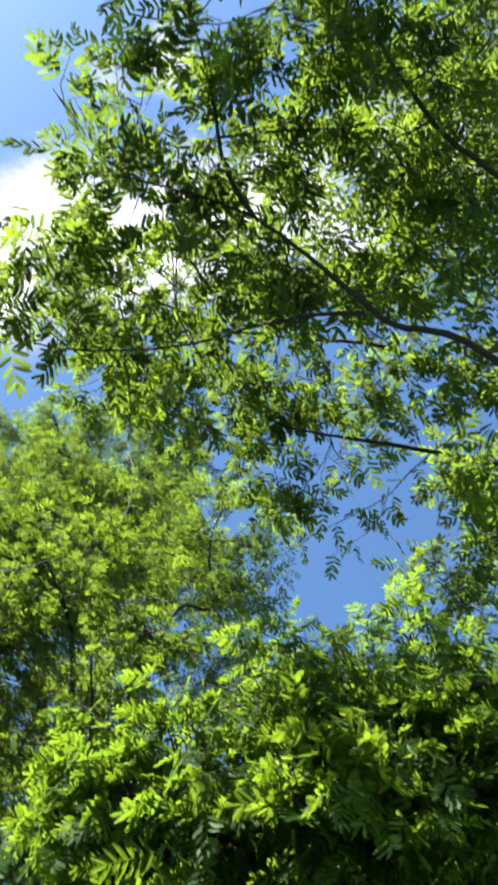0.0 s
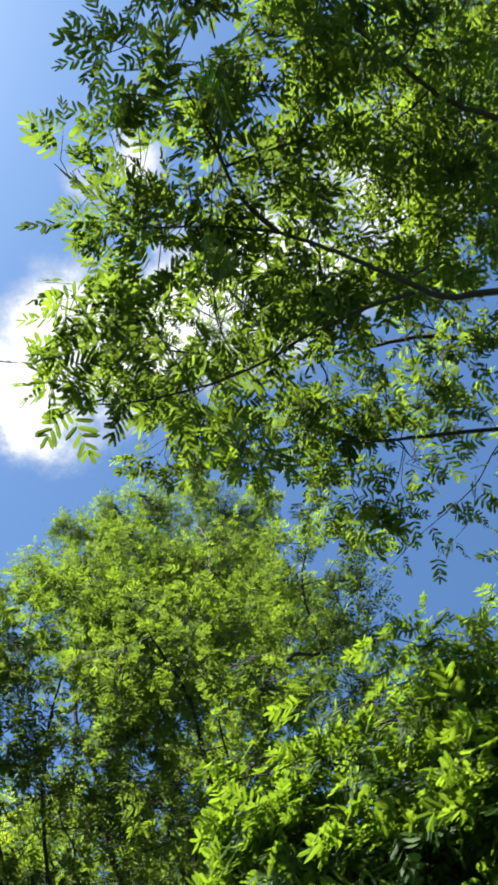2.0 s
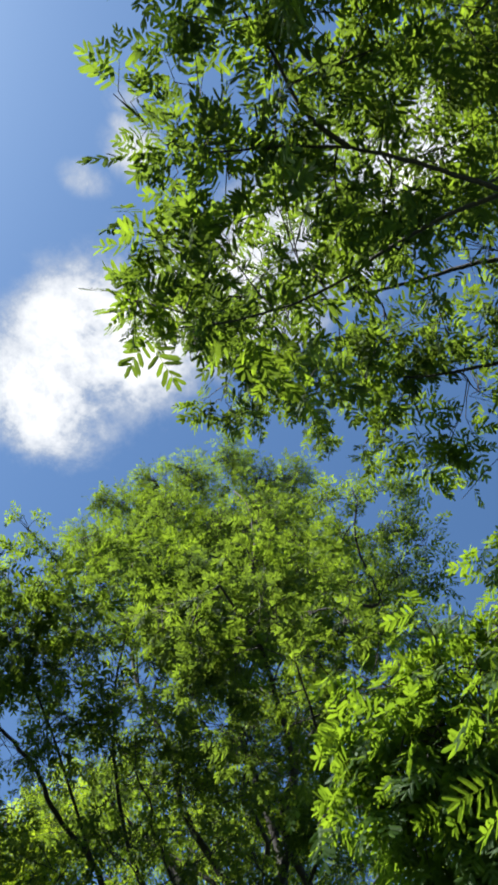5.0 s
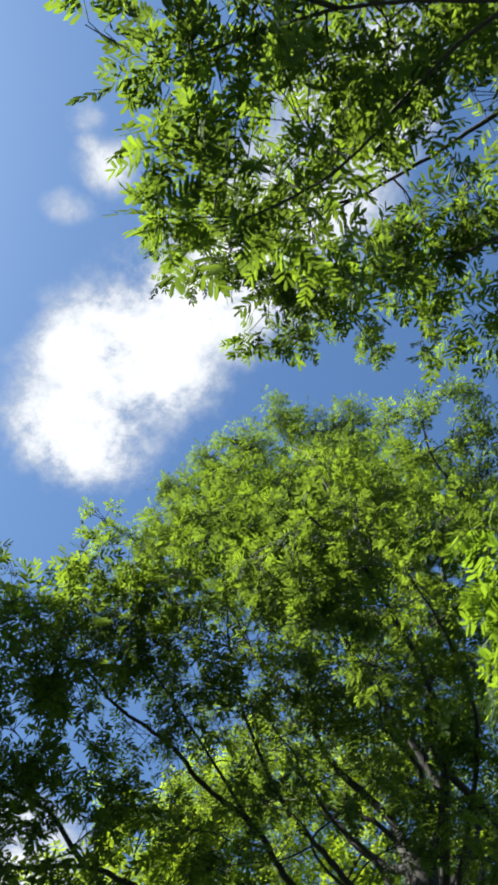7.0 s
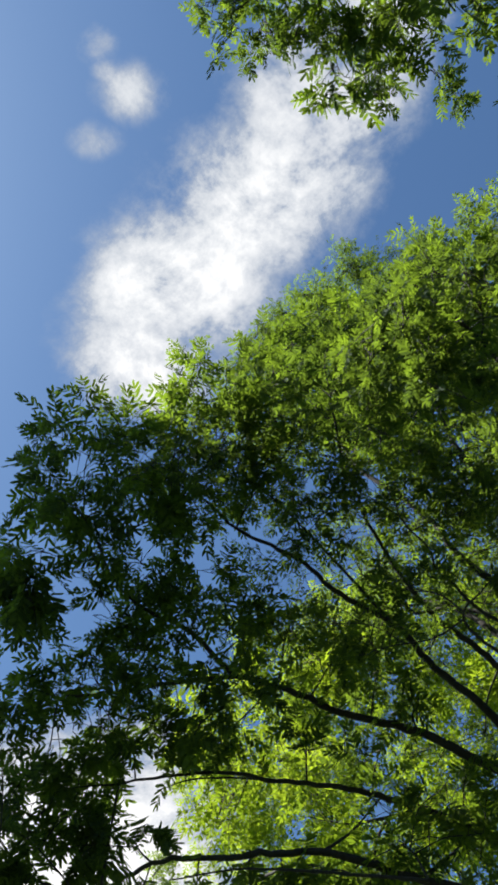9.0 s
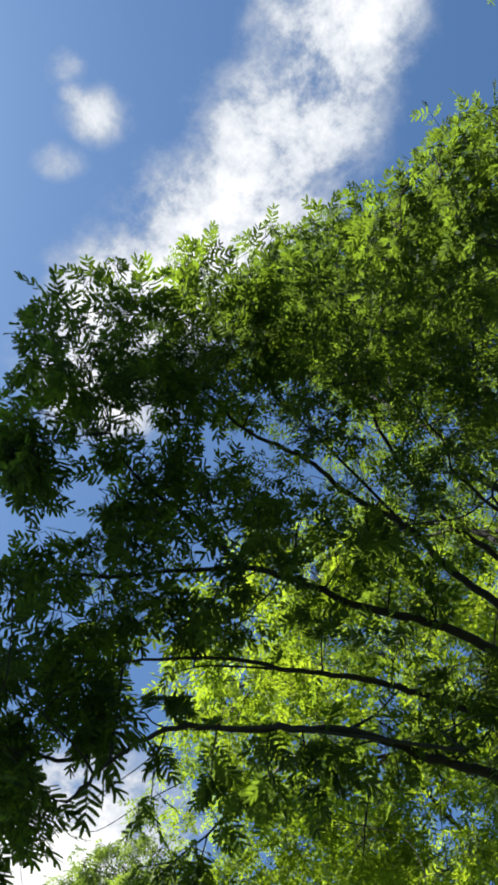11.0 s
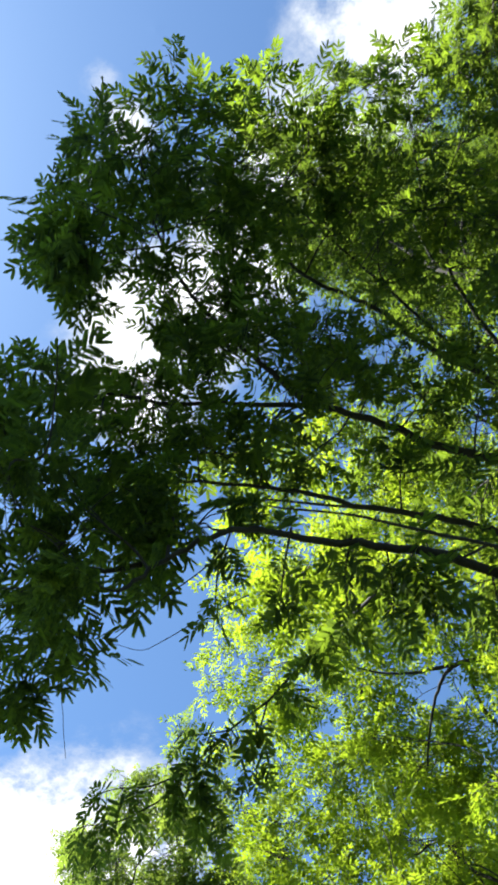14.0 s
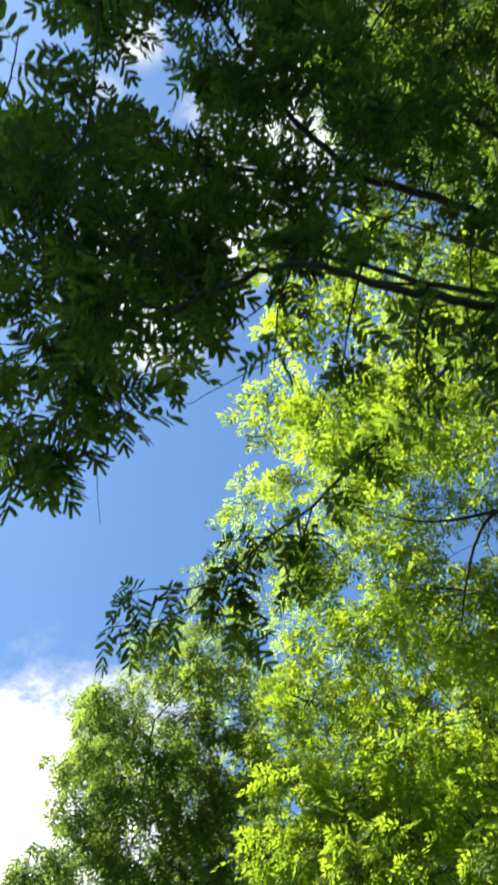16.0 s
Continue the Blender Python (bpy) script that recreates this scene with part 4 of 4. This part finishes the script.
bough(tree_d, [(-2.74, 7.89, 7.20), (-3.40, 8.30, 8.00), (-3.90, 8.20, 9.00), (-4.50, 7.90, 9.80)], 0.06, [
    (-4.39, 6.30, 9.48, 0.38), (-4.14, 6.91, 9.17, 0.38), (-3.44, 7.05, 9.23, 0.40), (-3.19, 7.59, 8.87, 0.38),
    (-4.64, 6.91, 9.14, 0.36), (-4.36, 7.70, 8.88, 0.36), (-3.75, 8.01, 8.79, 0.33), (-3.38, 8.10, 8.53, 0.36),
    (-4.94, 6.30, 9.17, 0.33), (-5.47, 6.48, 8.83, 0.33), (-5.22, 7.11, 8.76, 0.33), (-5.07, 7.92, 8.71, 0.36),
    (-4.67, 8.74, 8.81, 0.30), (-4.26, 9.02, 7.92, 0.26), (-4.93, 8.78, 7.92, 0.33),
    (-5.20, 8.26, 8.03, 0.36), (-5.42, 7.62, 8.24, 0.36),
], far=True, leaf=0.75, dens=0.44)
bough(tree_d, [(-6.15, 5.34, 5.35), (-6.41, 5.82, 7.59), (-6.76, 5.88, 7.39), (-7.24, 5.99, 7.11)], 0.01, [
    (-6.41, 5.82, 7.59, 0.22), (-6.76, 5.88, 7.39, 0.22), (-7.24, 5.99, 7.11, 0.22), (-6.24, 5.87, 7.91, 0.22),
], leaf=1.1, dens=0.9)
bough(tree_d, [(-6.91, 4.74, 6.23), (-6.45, 4.45, 5.60), (-6.19, 4.47, 5.39), (-5.94, 4.28, 5.48), (-5.78, 4.13, 5.51)], 0.007, [
    (-6.80, 4.95, 5.60, 0.20),
], leafy=9, droop=0.2, leaf=1.1)
bough(tree_d, [(-6.91, 4.74, 6.23), (-6.55, 4.25, 5.70), (-6.24, 4.11, 5.41), (-6.08, 4.00, 5.46)], 0.006, [
    (-6.60, 4.50, 5.75, 0.20),
], leafy=9, droop=0.2, leaf=1.1)
bough(tree_d, [(-4.10, 7.13, 7.95), (-4.30, 6.20, 8.90), (-4.45, 5.40, 9.50), (-4.30, 4.90, 10.20)], 0.016,
      scatter(55, (-4.4, 5.4, 9.3), (0.75, 0.75, 1.0), 15, 0.26), dens=0.55, leaf=0.85)
finish(tree_d, lambda x, y, z: (z < 6.2) & (x < -5.3) & (y < 5.6))

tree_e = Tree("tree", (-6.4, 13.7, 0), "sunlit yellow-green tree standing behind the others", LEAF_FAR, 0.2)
tree_e.trunk([(-6.4, 13.7, -0.1), (-6.5, 13.5, 3), (-6.6, 13.4, 6.0)], 0.24, 0.11)
bough(tree_e, [(-6.60, 13.40, 5.00), (-7.40, 13.60, 7.00), (-7.93, 11.57, 8.77), (-8.13, 11.57, 10.07)], 0.008, [
    (-8.76, 9.51, 10.60, 0.37), (-9.32, 9.96, 10.52, 0.34), (-8.00, 9.09, 9.88, 0.40), (-7.40, 8.91, 9.74, 0.40),
    (-8.48, 10.02, 10.24, 0.51), (-7.67, 9.93, 9.99, 0.45), (-8.75, 10.91, 10.38, 0.56), (-8.00, 10.90, 10.33, 0.51),
    (-8.19, 11.97, 10.28, 0.51), (-8.95, 12.05, 10.57, 0.56), (-9.65, 11.77, 10.52, 0.51), (-9.75, 10.85, 10.43, 0.37),
    (-10.49, 12.20, 10.51, 0.56), (-9.91, 12.76, 10.30, 0.56), (-9.01, 12.90, 10.24, 0.56),
], far=True, dens=0.75, leaf=1.05)
bough(tree_e, [(-6.60, 13.40, 5.20), (-6.00, 12.20, 7.40), (-6.62, 11.79, 9.40), (-6.43, 10.74, 9.55)], 0.014, [
    (-6.78, 9.10, 8.97, 0.40), (-6.97, 10.42, 9.73, 0.40), (-6.29, 9.93, 9.44, 0.33), (-6.33, 10.87, 9.59, 0.40),
    (-7.19, 11.20, 9.56, 0.45), (-6.82, 11.53, 9.33, 0.45), (-7.67, 11.67, 8.99, 0.50), (-7.29, 11.98, 8.77, 0.50),
    (-8.41, 12.68, 9.15, 0.50), (-7.94, 12.92, 8.73, 0.50),
], far=True, dens=0.7, leaf=1.1)
bough(tree_e, [(-6.60, 13.40, 5.20), (-8.03, 11.77, 7.57), (-8.23, 11.77, 8.77)], 0.012, [
    (-9.65, 13.36, 9.71, 0.54), (-10.42, 13.01, 9.66, 0.54), (-11.02, 12.50, 9.80, 0.49), (-10.89, 11.61, 10.08, 0.41),
    (-11.78, 12.36, 9.39, 0.54), (-11.26, 12.96, 9.14, 0.54), (-10.59, 13.48, 8.99, 0.54), (-9.81, 13.88, 8.97, 0.54),
    (-8.83, 14.05, 8.89, 0.39), (-10.56, 13.93, 8.42, 0.54), (-11.21, 13.53, 8.46, 0.54), (-9.40, 13.52, 7.76, 0.49),
    (-8.75, 13.78, 7.73, 0.43), (-11.82, 13.06, 8.54, 0.54), (-12.24, 12.51, 8.82, 0.49),
], far=True, dens=0.95, leaf=1.1)
bough(tree_e, [(-6.60, 13.40, 5.80), (-6.20, 12.60, 8.00), (-5.80, 10.20, 9.40), (-5.40, 8.00, 9.40)], 0.014, [
    (-5.98, 7.43, 7.80, 0.40), (-6.12, 6.74, 8.00, 0.33), (-6.56, 7.33, 7.48, 0.40), (-5.95, 8.06, 7.50, 0.40),
    (-5.53, 8.88, 7.48, 0.40), (-5.05, 9.31, 7.20, 0.40), (-5.30, 7.50, 8.80, 0.40), (-5.50, 6.90, 8.30, 0.33),
    (-5.00, 7.70, 8.40, 0.38), (-6.30, 6.70, 7.70, 0.30), (-5.00, 8.90, 8.50, 0.45), (-6.70, 7.80, 8.30, 0.36),
    (-5.60, 8.20, 8.00, 0.36), (-6.20, 8.60, 8.70, 0.40), (-4.50, 8.20, 8.20, 0.33), (-5.80, 7.40, 9.20, 0.38),
    (-7.20, 7.80, 9.00, 0.38), (-4.60, 9.20, 9.20, 0.45), (-4.10, 9.00, 8.40, 0.38),
], far=True, dens=1.0, leaf=1.1)
bough(tree_e, [(-5.72, 10.18, 8.38), (-6.13, 10.04, 8.47), (-6.47, 10.18, 8.44), (-6.86, 10.47, 8.24), (-7.13, 10.74, 8.06)], 0.03, [
])
bough(tree_e, [(-6.13, 10.04, 8.47), (-6.56, 9.88, 8.55), (-6.87, 9.77, 8.71), (-7.08, 9.59, 8.81)], 0.022, [
])
bough(tree_e, [(-6.60, 13.40, 5.70), (-5.60, 12.80, 7.40), (-5.47, 11.65, 9.45)], 0.02, [
    (-6.42, 10.92, 8.47, 0.50), (-5.73, 11.10, 8.48, 0.50), (-5.58, 11.48, 8.06, 0.50), (-6.11, 11.55, 7.81, 0.50),
    (-6.65, 11.27, 7.96, 0.50), (-7.04, 10.82, 8.32, 0.50), (-5.11, 11.03, 8.71, 0.50), (-5.76, 11.10, 9.23, 0.45),
    (-4.88, 10.04, 9.04, 0.40), (-4.20, 9.93, 9.20, 0.40), (-4.70, 10.34, 8.77, 0.40),
], far=True, dens=1.1, leaf=1.15)
bough(tree_e, [(-6.60, 13.40, 5.00), (-7.60, 11.60, 6.00), (-8.97, 12.38, 6.81), (-8.73, 11.73, 7.17)], 0.014, [
    (-7.98, 10.18, 6.64, 0.35), (-7.74, 10.48, 6.08, 0.37), (-8.56, 10.25, 6.51, 0.35), (-7.57, 10.43, 5.56, 0.37),
    (-8.27, 10.34, 5.95, 0.37), (-8.91, 10.09, 6.14, 0.35), (-8.64, 9.88, 7.44, 0.33), (-7.59, 10.34, 6.63, 0.26),
    (-8.52, 10.11, 5.77, 0.35), (-7.41, 10.49, 6.37, 0.21), (-7.93, 10.32, 5.53, 0.35), (-9.01, 10.03, 6.75, 0.30),
    (-8.35, 10.12, 7.07, 0.30), (-9.34, 10.02, 6.21, 0.29),
], far=True, dens=1.3, leaf=0.95)
bough(tree_e, [(-6.60, 13.40, 5.00), (-6.20, 11.00, 5.80), (-6.09, 10.19, 6.51), (-5.92, 9.72, 6.86)], 0.014, [
    (-5.14, 9.99, 7.83, 0.33), (-5.51, 9.73, 7.58, 0.30), (-5.94, 9.10, 6.14, 0.30), (-5.72, 9.33, 5.92, 0.30),
    (-5.43, 9.47, 6.51, 0.30), (-7.35, 10.28, 8.44, 0.30),
], far=True, dens=1.4, leaf=1.0)
bough(tree_e, [(-6.60, 13.40, 5.60), (-7.20, 13.20, 7.50), (-7.90, 13.20, 9.00)], 0.03, [
    (-8.42, 10.69, 10.19, 0.50), (-7.63, 10.85, 9.82, 0.50), (-9.02, 11.94, 10.09, 0.55), (-8.18, 12.26, 10.13, 0.55),
    (-7.81, 13.00, 9.83, 0.55), (-10.13, 12.46, 10.25, 0.55), (-9.54, 13.19, 10.17, 0.60), (-8.92, 13.88, 10.03, 0.60),
    (-8.24, 14.38, 9.73, 0.60), (-11.03, 13.07, 10.04, 0.55), (-10.47, 13.87, 9.89, 0.60), (-9.81, 14.47, 9.58, 0.60),
    (-9.04, 14.92, 9.40, 0.60), (-11.75, 13.62, 9.27, 0.55), (-11.05, 14.20, 9.12, 0.60), (-10.37, 14.76, 8.88, 0.60),
    (-9.56, 15.23, 8.71, 0.60), (-11.72, 14.21, 8.55, 0.60), (-10.91, 14.83, 8.37, 0.60), (-10.21, 15.30, 8.18, 0.60),
    (-9.35, 15.69, 8.11, 0.60),
], far=True, dens=1.15, leaf=1.4)
bough(tree_e, [(-6.20, 12.60, 8.00), (-6.40, 11.40, 9.80), (-6.30, 10.60, 11.20), (-6.20, 10.30, 12.00)], 0.03,
      scatter(71, (-5.9, 10.3, 11.4), (1.7, 0.7, 1.0), 22, 0.46), far=True, dens=0.8, leaf=1.15)
bough(tree_e, [(-7.20, 13.20, 7.50), (-8.20, 13.40, 9.20), (-9.40, 13.60, 9.80)], 0.03,
      scatter(72, (-8.6, 14.9, 9.4), (2.6, 0.7, 1.4), 26, 0.7), far=True, dens=0.7, leaf=1.5)
bough(tree_e, [(-6.60, 13.40, 4.60), (-6.90, 11.60, 5.20), (-7.89, 11.73, 6.14), (-8.17, 11.15, 6.12), (-8.46, 10.70, 6.22), (-8.82, 10.40, 6.20)], 0.016, [
    (-8.87, 10.41, 6.34, 0.28), (-9.15, 10.23, 6.17, 0.28), (-8.72, 10.56, 6.06, 0.28), (-8.42, 10.66, 6.30, 0.28),
    (-8.26, 10.94, 6.19, 0.28), (-7.94, 11.03, 6.24, 0.28), (-8.04, 11.27, 6.01, 0.28), (-8.62, 10.61, 6.61, 0.28),
    (-8.24, 10.80, 6.57, 0.28), (-9.06, 10.41, 6.00, 0.28), (-8.57, 10.73, 5.91, 0.28),
], dens=1.1, leaf=0.9, droop=0.5)
finish(tree_e)

tree_g = Tree("tree", (-12.5, 11.8, 0), "smaller green tree with fine leaves standing farther off", LEAF_PALE, 0.18)
tree_g.trunk([(-12.5, 11.8, -0.1), (-12.45, 11.7, 2), (-12.3, 11.6, 4.2)], 0.15, 0.08)
bough(tree_g, [(-12.30, 11.60, 4.00), (-12.20, 11.30, 7.00), (-12.00, 10.90, 9.00)], 0.03, [
    (-11.76, 10.05, 9.59, 0.31), (-11.53, 10.42, 9.17, 0.38), (-12.03, 10.20, 8.93, 0.38), (-11.88, 10.67, 8.65, 0.42),
    (-11.29, 10.74, 8.78, 0.40), (-12.34, 10.28, 8.41, 0.31), (-12.12, 10.75, 8.18, 0.45), (-12.68, 10.35, 7.97, 0.36),
    (-11.47, 11.06, 8.32, 0.45), (-11.71, 11.32, 7.80, 0.45), (-12.19, 10.97, 7.69, 0.45), (-12.87, 10.16, 7.75, 0.30),
    (-10.74, 10.96, 8.68, 0.40), (-10.99, 11.22, 8.23, 0.42), (-10.92, 11.64, 7.80, 0.45), (-11.27, 11.61, 7.52, 0.45),
    (-12.37, 10.04, 8.91, 0.16), (-11.07, 10.28, 9.49, 0.21), (-10.61, 10.47, 9.66, 0.33), (-10.86, 10.69, 9.16, 0.38),
    (-10.42, 11.29, 8.28, 0.36), (-10.30, 11.11, 8.86, 0.33), (-10.32, 11.61, 7.64, 0.36),
], far=True, dens=1.70, leaf=1.25, droop=0.9)
bough(tree_g, [(-12.30, 11.60, 4.20), (-12.80, 12.20, 7.00), (-13.00, 12.30, 9.00)], 0.03, [
    (-12.60, 11.14, 9.85, 0.42), (-12.41, 11.77, 9.44, 0.48), (-13.05, 11.44, 9.15, 0.42), (-12.26, 12.31, 9.01, 0.48),
    (-12.92, 12.02, 8.69, 0.50), (-11.96, 11.62, 9.96, 0.42), (-11.70, 12.41, 9.40, 0.45), (-13.48, 11.39, 8.75, 0.33),
], far=True, dens=1.53, leaf=1.4, droop=0.9)
bough(tree_g, [(-11.90, 10.90, 8.50), (-11.00, 10.30, 8.80), (-9.90, 9.80, 8.90)], 0.012,
      scatter(61, (-9.9, 9.7, 9.0), (0.8, 0.6, 0.85), 18, 0.28), far=True, dens=0.8, leaf=1.0, droop=0.7)
bough(tree_g, [(-12.80, 12.20, 7.00), (-13.20, 11.90, 9.50), (-13.30, 11.60, 11.20)], 0.03,
      scatter(62, (-13.3, 11.7, 10.8), (0.5, 0.5, 0.9), 10, 0.4), far=True, dens=1.36, leaf=1.2, droop=0.7)
finish(tree_g)

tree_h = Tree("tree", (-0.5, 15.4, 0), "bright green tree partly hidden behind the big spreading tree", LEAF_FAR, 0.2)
tree_h.trunk([(-0.5, 15.4, -0.1), (-0.52, 15.3, 2), (-0.7, 15.2, 5.2)], 0.24, 0.1)
bough(tree_h, [(-0.60, 15.20, 4.00), (-0.80, 14.60, 6.50), (-1.20, 13.80, 9.00)], 0.08, [
    (-2.82, 11.31, 10.48, 0.60), (-1.87, 11.33, 10.61, 0.60), (-0.99, 11.39, 10.58, 0.60), (-3.60, 11.60, 9.90, 0.55),
    (-2.58, 11.79, 9.91, 0.60), (-1.72, 11.89, 9.92, 0.60), (-1.00, 12.00, 9.80, 0.60), (-4.26, 11.72, 9.49, 0.45),
    (-3.32, 12.02, 9.41, 0.60), (-2.38, 12.26, 9.29, 0.60), (-1.48, 12.48, 9.09, 0.60), (-2.26, 10.74, 11.21, 0.50),
    (-1.54, 11.14, 11.59, 0.50), (-2.95, 10.56, 11.27, 0.45),
], far=True, dens=1.27)
bough(tree_h, [(-0.70, 15.20, 5.00), (-2.20, 14.20, 7.50), (-4.00, 12.60, 9.00)], 0.05, [
    (-5.92, 11.41, 9.91, 0.45), (-6.75, 10.80, 10.13, 0.60), (-7.56, 10.19, 10.24, 0.35), (-6.98, 10.05, 10.80, 0.50),
    (-7.39, 9.15, 10.62, 0.50), (-6.28, 10.58, 10.68, 0.40), (-5.29, 9.55, 10.74, 0.45), (-5.68, 9.03, 11.03, 0.45),
], far=True, dens=0.68)
bough(tree_h, [(-0.70, 15.20, 5.00), (-1.80, 13.60, 7.60), (-2.90, 12.00, 9.20), (-3.60, 11.00, 10.00)], 0.04,
      scatter(81, (-3.5, 10.9, 10.2), (1.3, 0.8, 1.2), 16, 0.5), far=True, dens=0.77, leaf=1.15)
finish(tree_h)

# Added tree, always out of view: blocks the sun from the big tree's left boughs.
shade_tree_k = Tree("tree", (-9.8, 0.7, 0), "unseen leafy tree added to shade the left boughs of the big tree", LEAF, 0.22)
shade_tree_k.trunk([(-9.8, 0.7, -0.1), (-9.75, 0.75, 2.5), (-9.6, 0.9, 5.2)], 0.26, 0.12)
bough(shade_tree_k, [(-9.60, 0.90, 5.00), (-9.70, 1.20, 8.00), (-9.70, 1.60, 11.00), (-9.70, 1.90, 13.50), (-9.60, 1.90, 15.50)], 0.1,
      scatter(91, (-9.6, 1.9, 13.2), (1.2, 0.9, 3.0), 25, 0.85), far=True, leaf=1.7, dens=1.5)
bough(shade_tree_k, [(-9.70, 1.20, 8.00), (-10.50, 2.80, 9.80), (-11.20, 4.20, 11.20)], 0.06,
      scatter(92, (-11.3, 4.4, 11.7), (0.9, 0.7, 1.4), 14, 0.75), far=True, leaf=1.7, dens=1.9)
bough(shade_tree_k, [(-9.70, 1.90, 13.50), (-9.75, 2.05, 15.50), (-9.80, 2.20, 17.40)], 0.05,
      scatter(93, (-9.75, 2.3, 17.3), (0.5, 0.6, 1.5), 11, 0.6), far=True, leaf=1.6, dens=0.55)
finish(shade_tree_k)

# Added unseen crown, set up-sun so its shadow falls on the first tree's top leaves.
shade_tree_m = Tree("tree", (-5.4, -3.5, 0), "unseen leafy tree added to shade the upper leaves of the first tree", LEAF, 0.22)
shade_tree_m.trunk([(-5.4, -3.5, -0.1), (-5.35, -3.45, 3.0), (-5.2, -3.35, 7.0), (-5.1, -3.3, 11.0)], 0.24, 0.09)
bough(shade_tree_m, [(-5.10, -3.30, 10.80), (-5.05, -3.40, 13.50), (-5.00, -3.50, 16.00)], 0.06,
      scatter(95, (-4.95, -3.5, 15.5), (0.65, 0.4, 0.9), 8, 0.5), far=True, leaf=1.5, dens=0.8)
finish(shade_tree_m)
